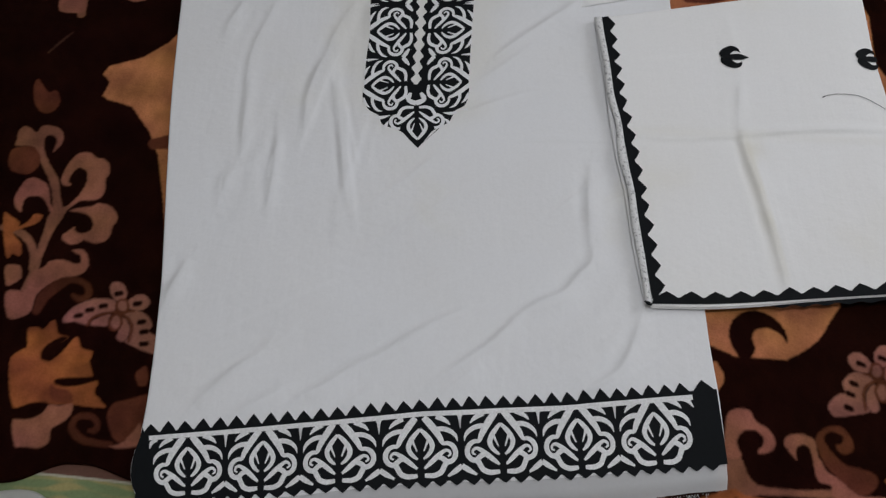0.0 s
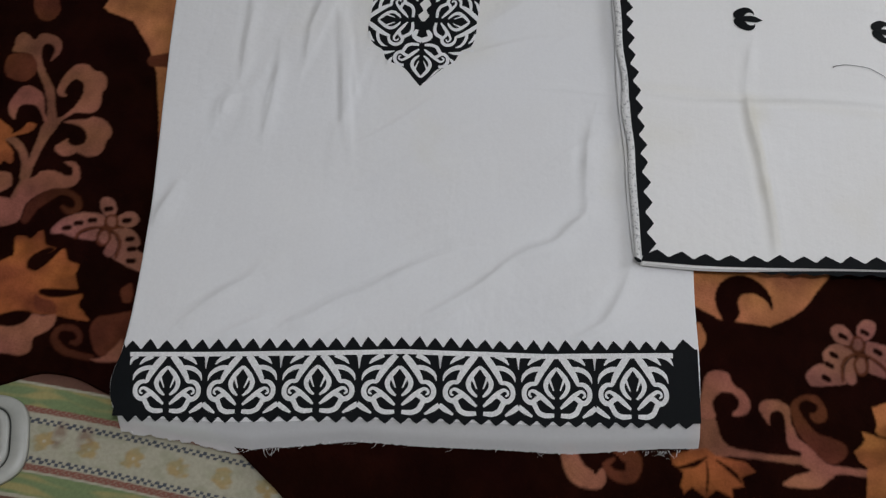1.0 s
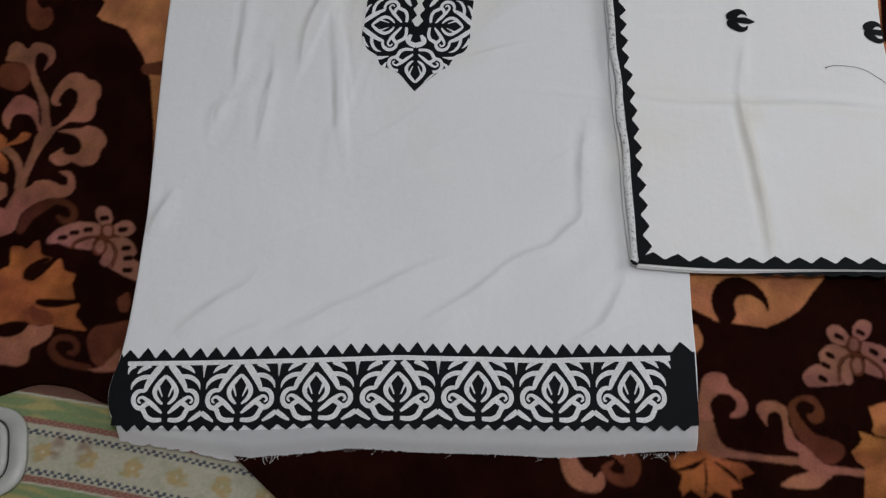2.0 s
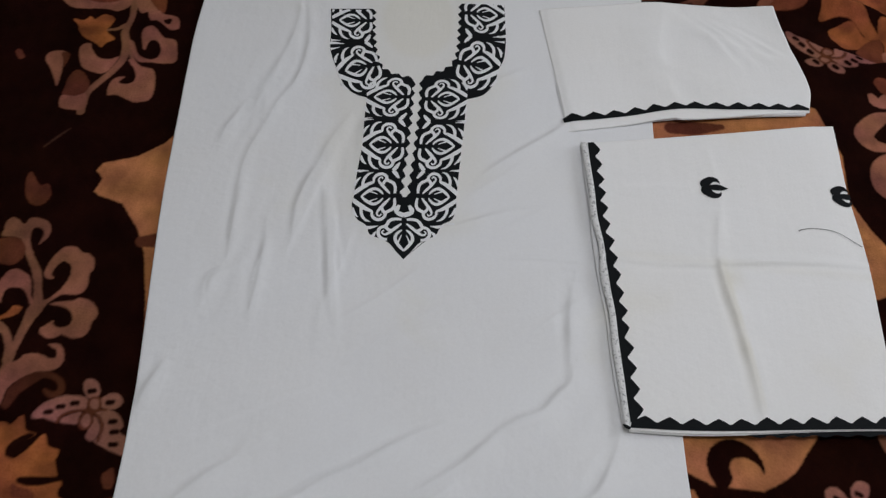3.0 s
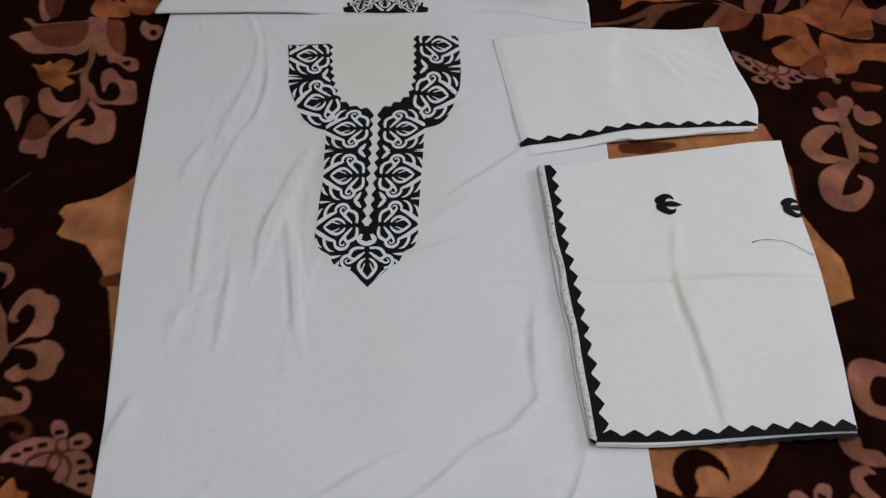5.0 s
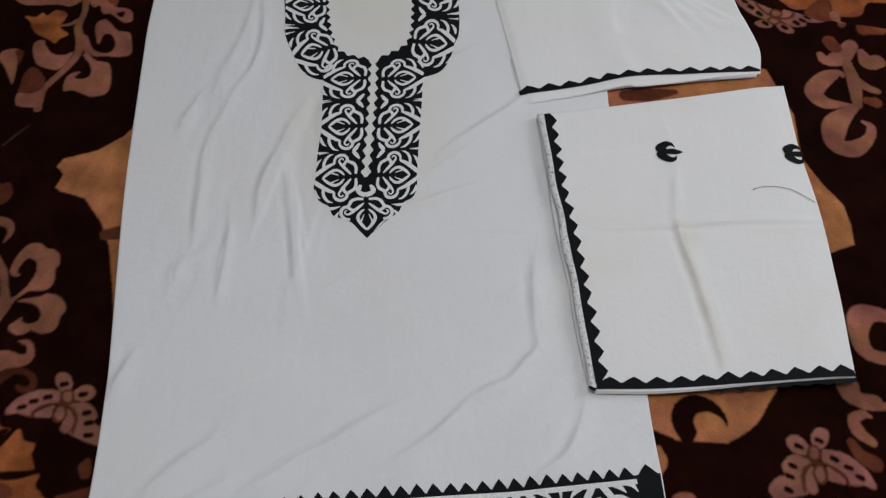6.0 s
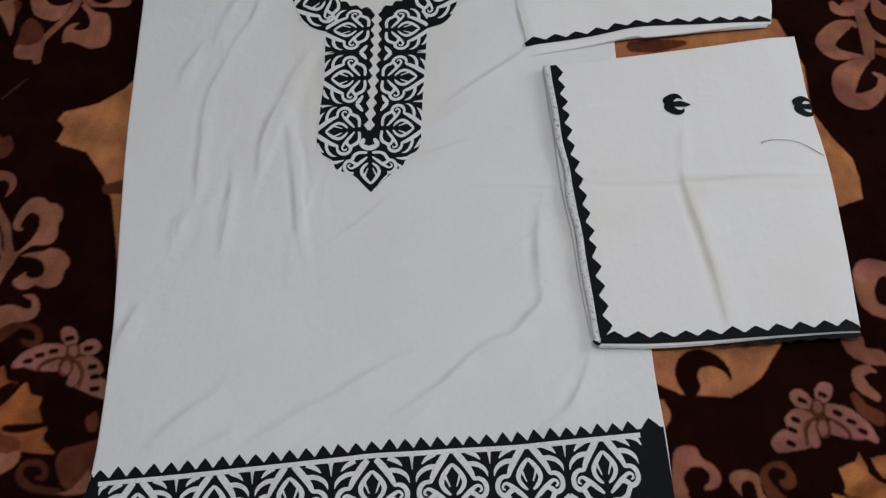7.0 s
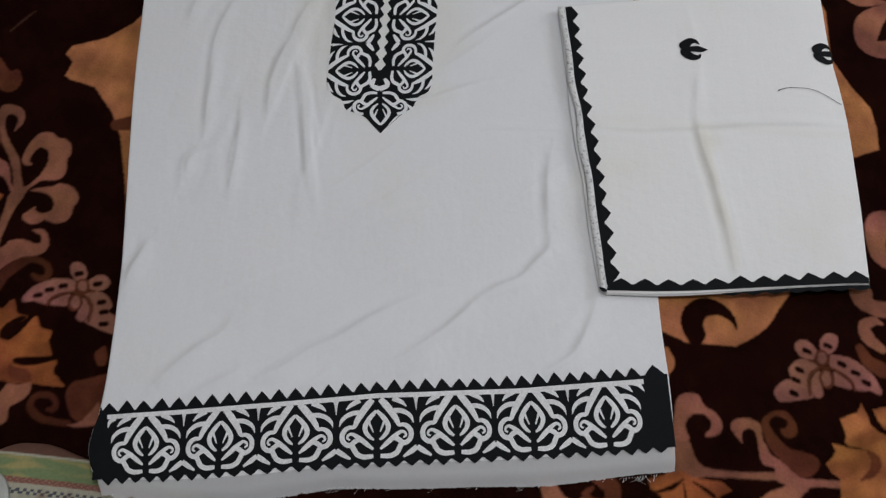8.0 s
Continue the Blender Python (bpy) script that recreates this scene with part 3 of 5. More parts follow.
petal(PINK, [(-0.489, -0.191), (-0.476, -0.188), (-0.469, -0.193), (-0.466, -0.205), (-0.472, -0.212), (-0.481, -0.215)])
stroke(FAINT, [(-0.437, -0.247, 0.0103), (-0.433, -0.228, 0.0155), (-0.420, -0.213, 0.0156), (-0.404, -0.205, 0.0085), (-0.387, -0.211, 0.0078), (-0.381, -0.223, 0.0085), (-0.389, -0.230, 0.0084), (-0.400, -0.225, 0.0039)])
# orange lily on the near left
petal(ORANGE, [(-0.451, -0.312), (-0.441, -0.296), (-0.436, -0.292), (-0.441, -0.271), (-0.431, -0.268), (-0.423, -0.270), (-0.413, -0.258), (-0.405, -0.275), (-0.392, -0.279), (-0.404, -0.288), (-0.415, -0.296), (-0.416, -0.306), (-0.406, -0.309), (-0.395, -0.297), (-0.383, -0.278), (-0.374, -0.291), (-0.360, -0.296), (-0.361, -0.309), (-0.354, -0.326), (-0.374, -0.327), (-0.392, -0.329), (-0.395, -0.334), (-0.387, -0.337), (-0.368, -0.336), (-0.347, -0.330), (-0.348, -0.343), (-0.340, -0.351), (-0.332, -0.360), (-0.348, -0.360), (-0.369, -0.358), (-0.393, -0.358), (-0.412, -0.358), (-0.434, -0.363)], 0.004)
petal(RUST, [(-0.398, -0.336), (-0.391, -0.340), (-0.378, -0.342), (-0.370, -0.352), (-0.372, -0.357), (-0.390, -0.356), (-0.397, -0.346)])
petal(BROWN, [(-0.418, -0.304), (-0.418, -0.295), (-0.411, -0.286), (-0.399, -0.278), (-0.392, -0.280), (-0.400, -0.288), (-0.407, -0.299), (-0.414, -0.307)])
petal(BROWN, [(-0.395, -0.331), (-0.376, -0.328), (-0.354, -0.325), (-0.349, -0.328), (-0.362, -0.334), (-0.380, -0.338), (-0.389, -0.336)])
petal(PINK, [(-0.430, -0.377), (-0.413, -0.376), (-0.402, -0.370), (-0.396, -0.360), (-0.383, -0.360), (-0.369, -0.358), (-0.369, -0.372), (-0.380, -0.382), (-0.386, -0.387), (-0.385, -0.401), (-0.394, -0.408), (-0.409, -0.407), (-0.421, -0.406)])
petal(BROWN, [(-0.433, -0.368), (-0.424, -0.362), (-0.412, -0.358), (-0.397, -0.357), (-0.399, -0.368), (-0.413, -0.376), (-0.430, -0.377)])
petal(SHADE, [(-0.328, -0.365), (-0.322, -0.354), (-0.304, -0.349), (-0.288, -0.343), (-0.282, -0.349), (-0.285, -0.373), (-0.293, -0.390), (-0.305, -0.399), (-0.316, -0.394), (-0.325, -0.378)])
stroke(FAINT, [(-0.318, -0.402, 0.0073), (-0.347, -0.398, 0.0085), (-0.362, -0.387, 0.0085), (-0.363, -0.376, 0.0073), (-0.356, -0.371, 0.0073), (-0.345, -0.371, 0.0073), (-0.337, -0.378, 0.0061), (-0.337, -0.386, 0.0079), (-0.343, -0.387, 0.0049)])
petal(PINK, [(-0.318, -0.404), (-0.305, -0.399), (-0.295, -0.385), (-0.290, -0.377), (-0.282, -0.392), (-0.290, -0.403), (-0.305, -0.405)])
petal(SHADE, [(-0.306, -0.321), (-0.302, -0.314), (-0.296, -0.311), (-0.291, -0.323), (-0.292, -0.333), (-0.300, -0.333)])
petal(SHADE, [(-0.523, 0.081), (-0.520, 0.093), (-0.512, 0.084), (-0.501, 0.072), (-0.491, 0.075), (-0.482, 0.057), (-0.487, 0.041), (-0.501, 0.038), (-0.515, 0.053)])
# pink flowers with eyed petals
paisley((-0.1167, 0.0316), (0.0232, 0.1020), (-0.3378, -0.2483))
paisley((0.1237, 0.0086), (-0.0086, 0.1237), (0.542, -0.296))
paisley((-0.1325, 0.0588), (-0.0274, -0.0855), (0.6607, 0.4825))
# plant on the near right
petal(PINK, [(0.351, -0.389), (0.357, -0.368), (0.362, -0.345), (0.369, -0.336), (0.380, -0.334), (0.390, -0.337), (0.394, -0.348), (0.404, -0.354), (0.412, -0.365), (0.412, -0.375), (0.406, -0.382), (0.394, -0.385), (0.393, -0.381), (0.399, -0.374), (0.400, -0.366), (0.393, -0.359), (0.383, -0.358), (0.374, -0.364), (0.370, -0.374), (0.373, -0.387), (0.368, -0.393), (0.359, -0.392)])
petal(STEM, [(0.351, -0.388), (0.360, -0.393), (0.372, -0.390), (0.377, -0.406), (0.383, -0.416), (0.396, -0.421), (0.434, -0.423), (0.467, -0.422), (0.466, -0.430), (0.420, -0.430), (0.388, -0.430), (0.366, -0.435), (0.343, -0.435)])
petal(SHADE, [(0.457, -0.368), (0.465, -0.357), (0.476, -0.351), (0.489, -0.351), (0.497, -0.361), (0.499, -0.374), (0.491, -0.382), (0.483, -0.381), (0.479, -0.373), (0.486, -0.370), (0.489, -0.362), (0.478, -0.357), (0.469, -0.362), (0.468, -0.370), (0.475, -0.382), (0.486, -0.394), (0.502, -0.397), (0.517, -0.404), (0.517, -0.415), (0.503, -0.426), (0.488, -0.423), (0.474, -0.408), (0.464, -0.395), (0.459, -0.379)])
petal(PINK, [(0.433, -0.390), (0.426, -0.381), (0.422, -0.372), (0.427, -0.364), (0.438, -0.361), (0.451, -0.363), (0.457, -0.370), (0.457, -0.383), (0.460, -0.392), (0.465, -0.402), (0.477, -0.411), (0.494, -0.426), (0.522, -0.428), (0.548, -0.429), (0.546, -0.436), (0.508, -0.436), (0.497, -0.443), (0.481, -0.454), (0.445, -0.455), (0.456, -0.444), (0.476, -0.436), (0.466, -0.430), (0.466, -0.417), (0.454, -0.413), (0.451, -0.399), (0.451, -0.386), (0.449, -0.376), (0.443, -0.373), (0.435, -0.377), (0.433, -0.386)])
# orange lily on the near right
area(LILY, [(0.551, -0.357), (0.565, -0.351), (0.574, -0.348), (0.580, -0.338), (0.584, -0.350), (0.586, -0.362), (0.594, -0.371), (0.622, -0.383), (0.606, -0.455), (0.536, -0.458), (0.538, -0.434), (0.540, -0.426), (0.531, -0.419), (0.526, -0.410), (0.534, -0.403), (0.539, -0.396), (0.537, -0.386), (0.546, -0.388), (0.555, -0.391), (0.569, -0.392), (0.574, -0.392), (0.568, -0.389), (0.555, -0.388), (0.552, -0.385), (0.555, -0.375), (0.553, -0.365)], 0.004)
area(LILY, [(0.593, -0.344), (0.632, -0.335), (0.623, -0.376), (0.602, -0.366), (0.596, -0.357)], 0.004)
stroke(RUST, [(0.577, -0.393, 0.0040), (0.584, -0.403, 0.0120), (0.579, -0.416, 0.0100), (0.564, -0.426, 0.0030)])
area(ORANGE, [(0.323, -0.435), (0.362, -0.424), (0.373, -0.431), (0.405, -0.435), (0.415, -0.444), (0.399, -0.451), (0.402, -0.461), (0.389, -0.464), (0.389, -0.474), (0.372, -0.467), (0.361, -0.477), (0.346, -0.467), (0.337, -0.475), (0.333, -0.467), (0.337, -0.453), (0.325, -0.445)], 0.004)
stroke(BROWN, [(0.323, -0.451, 0.0013), (0.348, -0.443, 0.0053), (0.362, -0.434, 0.0020)])
stroke(BROWN, [(0.373, -0.436, 0.0015), (0.390, -0.447, 0.0054), (0.399, -0.456, 0.0015)])
stroke(BROWN, [(0.362, -0.439, 0.0011), (0.363, -0.453, 0.0030), (0.361, -0.474, 0.0010)])
stroke(PINK, [(0.210, -0.444, 0.0169), (0.222, -0.466, 0.0231), (0.243, -0.472, 0.0167), (0.249, -0.462, 0.0068)])
stroke(SHADE, [(0.267, -0.438, 0.0152), (0.282, -0.445, 0.0187), (0.279, -0.463, 0.0152), (0.263, -0.464, 0.0114), (0.253, -0.455, 0.0087), (0.260, -0.447, 0.0042)])
stroke(PINK, [(0.599, -0.187, 0.0133), (0.606, -0.205, 0.0190), (0.621, -0.213, 0.0203), (0.637, -0.214, 0.0192)])
stroke(PINK, [(0.619, -0.267, 0.0115), (0.606, -0.254, 0.0172), (0.604, -0.238, 0.0147), (0.617, -0.231, 0.0114), (0.626, -0.234, 0.0038)])
stroke(SHADE, [(0.593, -0.268, 0.0115), (0.600, -0.284, 0.0169), (0.614, -0.294, 0.0206)])
# plant on the far left, hanging downwards
stroke(STEM, [(-0.478, 0.474, 0.0145), (-0.470, 0.422, 0.0089), (-0.472, 0.387, 0.0113), (-0.462, 0.356, 0.0129), (-0.459, 0.326, 0.0119), (-0.468, 0.297, 0.0109), (-0.483, 0.267, 0.0107), (-0.491, 0.246, 0.0114), (-0.488, 0.209, 0.0112)])
stroke(STEM, [(-0.501, 0.387, 0.0043), (-0.486, 0.391, 0.0061), (-0.475, 0.401, 0.0088)])
stroke(STEM, [(-0.466, 0.368, 0.0086), (-0.451, 0.339, 0.0068), (-0.442, 0.325, 0.0051)])
petal(PINK, [(-0.601, 0.512), (-0.589, 0.512), (-0.576, 0.502), (-0.537, 0.510), (-0.501, 0.518), (-0.498, 0.527), (-0.470, 0.528), (-0.461, 0.503), (-0.447, 0.461), (-0.435, 0.445), (-0.443, 0.424), (-0.449, 0.436), (-0.458, 0.433), (-0.467, 0.444), (-0.478, 0.468), (-0.481, 0.445), (-0.496, 0.432), (-0.515, 0.435), (-0.559, 0.430), (-0.577, 0.437), (-0.595, 0.454), (-0.611, 0.466), (-0.597, 0.478), (-0.578, 0.487)])
petal(RUST, [(-0.582, 0.482), (-0.572, 0.498), (-0.536, 0.507), (-0.500, 0.515), (-0.493, 0.496), (-0.493, 0.472), (-0.506, 0.453), (-0.537, 0.449), (-0.564, 0.461)])
petal(RUST, [(-0.468, 0.520), (-0.445, 0.523), (-0.433, 0.499), (-0.425, 0.463), (-0.424, 0.438), (-0.438, 0.447), (-0.456, 0.474)])
petal(PINK, [(-0.443, 0.432), (-0.435, 0.443), (-0.422, 0.435), (-0.405, 0.433), (-0.396, 0.424), (-0.393, 0.404), (-0.406, 0.401), (-0.420, 0.413), (-0.430, 0.419), (-0.441, 0.419)])
petal(BROWN, [(-0.420, 0.420), (-0.416, 0.424), (-0.408, 0.425), (-0.408, 0.414), (-0.415, 0.413)])
petal(ORANGE, [(-0.558, 0.405), (-0.542, 0.404), (-0.534, 0.414), (-0.525, 0.409), (-0.515, 0.421), (-0.496, 0.415), (-0.497, 0.398), (-0.500, 0.384), (-0.483, 0.369), (-0.493, 0.358), (-0.498, 0.347), (-0.507, 0.354), (-0.528, 0.365), (-0.541, 0.379), (-0.547, 0.392)], 0.004)
petal(PINK, [(-0.519, 0.310), (-0.528, 0.335), (-0.527, 0.350), (-0.516, 0.353), (-0.510, 0.341), (-0.496, 0.325), (-0.479, 0.323), (-0.466, 0.330), (-0.470, 0.309), (-0.478, 0.293), (-0.492, 0.292), (-0.510, 0.299)])
petal(PINK, [(-0.436, 0.354), (-0.445, 0.384), (-0.444, 0.400), (-0.434, 0.406), (-0.423, 0.396), (-0.409, 0.381), (-0.391, 0.377), (-0.383, 0.355), (-0.379, 0.332), (-0.392, 0.324), (-0.418, 0.324), (-0.435, 0.324), (-0.450, 0.342), (-0.461, 0.367), (-0.453, 0.365), (-0.438, 0.338), (-0.419, 0.330), (-0.408, 0.338), (-0.408, 0.355), (-0.417, 0.371), (-0.428, 0.372), (-0.431, 0.360), (-0.431, 0.350)])
petal(PINK, [(-0.461, 0.249), (-0.464, 0.273), (-0.457, 0.286), (-0.446, 0.289), (-0.452, 0.276), (-0.435, 0.276), (-0.430, 0.289), (-0.437, 0.307), (-0.450, 0.324), (-0.444, 0.327), (-0.428, 0.314), (-0.410, 0.310), (-0.401, 0.292), (-0.396, 0.262), (-0.400, 0.246), (-0.417, 0.239), (-0.430, 0.243), (-0.449, 0.250)])
petal(PINK, [(-0.572, 0.311), (-0.570, 0.326), (-0.555, 0.332), (-0.543, 0.327), (-0.543, 0.307), (-0.540, 0.286), (-0.538, 0.258), (-0.549, 0.276), (-0.559, 0.293)])
petal(SHADE, [(-0.552, 0.328), (-0.540, 0.328), (-0.538, 0.314), (-0.540, 0.299), (-0.545, 0.311)])
petal(SHADE, [(-0.526, 0.254), (-0.527, 0.278), (-0.521, 0.294), (-0.510, 0.292), (-0.496, 0.275), (-0.491, 0.258), (-0.501, 0.242), (-0.524, 0.240)])
petal(PINK, [(-0.523, 0.221), (-0.525, 0.240), (-0.507, 0.240), (-0.491, 0.246), (-0.485, 0.216), (-0.504, 0.212), (-0.518, 0.214)])
petal(PINK, [(-0.610, 0.643), (-0.594, 0.659), (-0.585, 0.678), (-0.512, 0.688), (-0.495, 0.651), (-0.493, 0.626), (-0.475, 0.603), (-0.459, 0.578), (-0.468, 0.575), (-0.491, 0.606), (-0.516, 0.629), (-0.549, 0.641), (-0.572, 0.633), (-0.582, 0.615), (-0.584, 0.577), (-0.575, 0.542), (-0.560, 0.518), (-0.570, 0.510), (-0.585, 0.541), (-0.593, 0.579), (-0.597, 0.611)])
petal(SHADE, [(-0.579, 0.565), (-0.581, 0.612), (-0.571, 0.630), (-0.546, 0.639), (-0.516, 0.626), (-0.493, 0.603), (-0.506, 0.591), (-0.531, 0.591), (-0.547, 0.579), (-0.550, 0.556), (-0.547, 0.535), (-0.556, 0.518), (-0.572, 0.538)])
petal(BROWN, [(-0.544, 0.570), (-0.528, 0.582), (-0.508, 0.581), (-0.495, 0.573), (-0.499, 0.547), (-0.508, 0.524), (-0.523, 0.522), (-0.536, 0.542)])
petal(ORANGE, [(-0.502, 0.550), (-0.492, 0.586), (-0.470, 0.573), (-0.450, 0.571), (-0.435, 0.537), (-0.464, 0.530), (-0.487, 0.530)], 0.004)
petal(PINK, [(-0.470, 0.632), (-0.473, 0.654), (-0.455, 0.661), (-0.443, 0.675), (-0.422, 0.673), (-0.401, 0.647), (-0.389, 0.615), (-0.399, 0.597), (-0.413, 0.603), (-0.424, 0.627), (-0.439, 0.636), (-0.445, 0.632), (-0.444, 0.616), (-0.452, 0.611), (-0.464, 0.616)])
petal(ORANGE, [(-0.452, 0.588), (-0.423, 0.592), (-0.414, 0.605), (-0.391, 0.606), (-0.392, 0.566), (-0.403, 0.544), (-0.427, 0.544), (-0.444, 0.564)], 0.004)
petal(PINK, [(-0.411, 0.509), (-0.409, 0.528), (-0.397, 0.519), (-0.379, 0.516), (-0.372, 0.502), (-0.379, 0.481), (-0.393, 0.482), (-0.406, 0.495)])
petal(BROWN, [(-0.393, 0.498), (-0.390, 0.506), (-0.382, 0.501), (-0.382, 0.491), (-0.388, 0.490)])
stroke(SHADE, [(-0.616, 0.322, 0.0095), (-0.608, 0.311, 0.0103)])
stroke(TANLINE, [(-0.517, 0.139, 0.0026), (-0.504, 0.159, 0.0039), (-0.491, 0.176, 0.0013)])
# far right: lilies and curls
petal(SHADED_ORANGE, [(0.406, 0.676), (0.424, 0.690), (0.432, 0.717), (0.442, 0.711), (0.457, 0.699), (0.473, 0.701), (0.475, 0.677), (0.497, 0.683), (0.516, 0.706), (0.525, 0.693), (0.548, 0.696), (0.533, 0.677), (0.506, 0.670), (0.483, 0.658), (0.451, 0.654), (0.417, 0.634), (0.420, 0.657)], 0.004)
petal(RUST, [(0.433, 0.710), (0.444, 0.708), (0.458, 0.692), (0.448, 0.687), (0.436, 0.700)])
stroke(SHADED_STEM, [(0.362, 0.589, 0.0083), (0.408, 0.600, 0.0083), (0.452, 0.621, 0.0127), (0.494, 0.642, 0.0214), (0.560, 0.650, 0.0119), (0.620, 0.657, 0.0109)])
stroke(SHADED_STEM, [(0.492, 0.642, 0.0214), (0.466, 0.607, 0.0189), (0.448, 0.576, 0.0166)])
stroke(SHADED_STEM, [(0.471, 0.614, 0.0105), (0.437, 0.591, 0.0073), (0.415, 0.576, 0.0041)])
petal(SHADED_PINK, [(0.592, 0.680), (0.617, 0.670), (0.645, 0.653), (0.673, 0.636), (0.667, 0.629), (0.642, 0.639), (0.622, 0.640), (0.595, 0.611), (0.571, 0.585), (0.557, 0.583), (0.562, 0.603), (0.588, 0.627), (0.591, 0.643), (0.614, 0.656), (0.606, 0.668)])
petal(RUST, [(0.576, 0.587), (0.602, 0.622), (0.627, 0.639), (0.648, 0.640), (0.650, 0.617), (0.633, 0.591), (0.599, 0.580)])
petal(SHADED_PINK, [(0.674, 0.646), (0.653, 0.650), (0.655, 0.687), (0.669, 0.715), (0.690, 0.737), (0.706, 0.735), (0.715, 0.724), (0.734, 0.735), (0.750, 0.724), (0.742, 0.694), (0.724, 0.670), (0.705, 0.659), (0.715, 0.686), (0.711, 0.699), (0.698, 0.698), (0.686, 0.677)])
petal(SHADED_ORANGE, [(0.716, 0.647), (0.735, 0.663), (0.762, 0.674), (0.786, 0.702), (0.807, 0.719), (0.816, 0.703), (0.856, 0.707), (0.854, 0.693), (0.874, 0.704), (0.874, 0.670), (0.894, 0.664), (0.875, 0.637), (0.858, 0.579), (0.825, 0.574), (0.805, 0.577), (0.766, 0.585), (0.736, 0.611), (0.724, 0.625), (0.711, 0.624)], 0.004)
petal(BROWN, [(0.853, 0.696), (0.855, 0.693), (0.842, 0.672), (0.825, 0.646), (0.823, 0.648), (0.838, 0.671)])
petal(RUST, [(0.725, 0.622), (0.764, 0.617), (0.823, 0.604), (0.863, 0.602), (0.856, 0.579), (0.805, 0.577), (0.766, 0.585), (0.735, 0.609)])
petal(SHADED_ORANGE, [(0.664, 0.625), (0.682, 0.637), (0.708, 0.627), (0.720, 0.612), (0.736, 0.590), (0.749, 0.560), (0.760, 0.538), (0.742, 0.534), (0.726, 0.550), (0.715, 0.571), (0.691, 0.577), (0.664, 0.571), (0.666, 0.593)], 0.004)
petal(SHADED_ORANGE, [(0.675, 0.549), (0.692, 0.559), (0.715, 0.569), (0.729, 0.543), (0.746, 0.529), (0.721, 0.512), (0.695, 0.509), (0.683, 0.522), (0.675, 0.530)], 0.004)
petal(SHADED_ORANGE, [(0.763, 0.576), (0.802, 0.567), (0.853, 0.563), (0.882, 0.563), (0.902, 0.553), (0.892, 0.525), (0.852, 0.525), (0.825, 0.523), (0.812, 0.502), (0.783, 0.499), (0.765, 0.497), (0.765, 0.524), (0.758, 0.538)], 0.004)
petal(RUST, [(0.713, 0.501), (0.735, 0.527), (0.758, 0.535), (0.763, 0.516), (0.754, 0.479), (0.735, 0.470), (0.720, 0.486)])
petal(SHADED_PINK, [(0.776, 0.772), (0.794, 0.778), (0.812, 0.767), (0.794, 0.735), (0.778, 0.736)])
petal(RUST, [(0.810, 0.762), (0.843, 0.753), (0.850, 0.736), (0.824, 0.724), (0.800, 0.735)])
petal(SHADED_PINK, [(0.880, 0.652), (0.904, 0.675), (0.932, 0.682), (0.914, 0.623), (0.882, 0.623)])
stroke(SHADED_STEM, [(0.771, 0.498, 0.0104), (0.764, 0.463, 0.0133)])
stroke(SHADED_STEM, [(0.778, 0.736, 0.0114), (0.763, 0.696, 0.0112), (0.761, 0.672, 0.0067)])
stroke(PINK, [(0.718, 0.402, 0.0126), (0.725, 0.389, 0.0231), (0.749, 0.396, 0.0307), (0.772, 0.421, 0.0252)])
stroke(PINK, [(0.787, 0.409, 0.0138), (0.794, 0.388, 0.0301), (0.810, 0.390, 0.0269)])
stroke(PINK, [(0.744, 0.290, 0.0031), (0.723, 0.290, 0.0135), (0.696, 0.294, 0.0275), (0.687, 0.317, 0.0303), (0.714, 0.349, 0.0274), (0.739, 0.360, 0.0158), (0.743, 0.352, 0.0047)])
stroke(PINK, [(0.749, 0.286, 0.0079), (0.723, 0.268, 0.0271), (0.701, 0.243, 0.0384), (0.694, 0.208, 0.0304), (0.718, 0.199, 0.0313), (0.748, 0.220, 0.0178), (0.759, 0.244, 0.0141), (0.749, 0.255, 0.0063)])
stroke(STEM, [(0.750, 0.291, 0.0158), (0.758, 0.341, 0.0227), (0.758, 0.384, 0.0172)])
stroke(STEM, [(0.761, 0.350, 0.0156), (0.777, 0.330, 0.0156), (0.790, 0.323, 0.0135)])
stroke(RUST, [(0.739, 0.431, 0.0238), (0.745, 0.418, 0.0238)])
stroke(RUST, [(0.796, 0.451, 0.0231), (0.821, 0.459, 0.0378)])
stroke(RUST, [(0.768, 0.301, 0.0154), (0.780, 0.298, 0.0231)])
stroke(PINK, [(0.767, 0.501, 0.0174), (0.764, 0.472, 0.0158)])
petal(PINK, [(0.630, -0.103), (0.639, -0.082), (0.654, -0.074), (0.670, -0.075), (0.692, -0.084), (0.687, -0.099), (0.668, -0.100), (0.657, -0.114), (0.653, -0.127), (0.656, -0.141), (0.672, -0.146), (0.667, -0.162), (0.643, -0.156), (0.632, -0.144), (0.629, -0.129)])
petal(PINK, [(0.599, -0.194), (0.610, -0.186), (0.622, -0.189), (0.622, -0.202), (0.630, -0.212), (0.650, -0.215), (0.647, -0.225), (0.619, -0.224), (0.605, -0.211)])

# the dye took unevenly: lighter and more orange in places
uneven = ripple(GX, GY, 46.0) * 0.6 + ripple(GY + 2, GX, 130.0) * 0.4
INK *= (1 + 0.26 * np.clip(uneven, -1, 1))[..., None]
INK[..., 2] *= 1 - 0.10 * np.clip(ripple(GX + 5, GY, 38.0), -1, 1)
INK[..., 1] *= 1 + 0.07 * np.clip(ripple(GX + 5, GY, 38.0), -1, 1)
blanket = sheet("blanket", GX, GY, GZ + 0.0006 * np.random.rand(*GX.shape), m_blanket, None, "", 0.012)
tagged(blanket, "dark brown plush blanket printed with pink and orange flowers", "blanket")
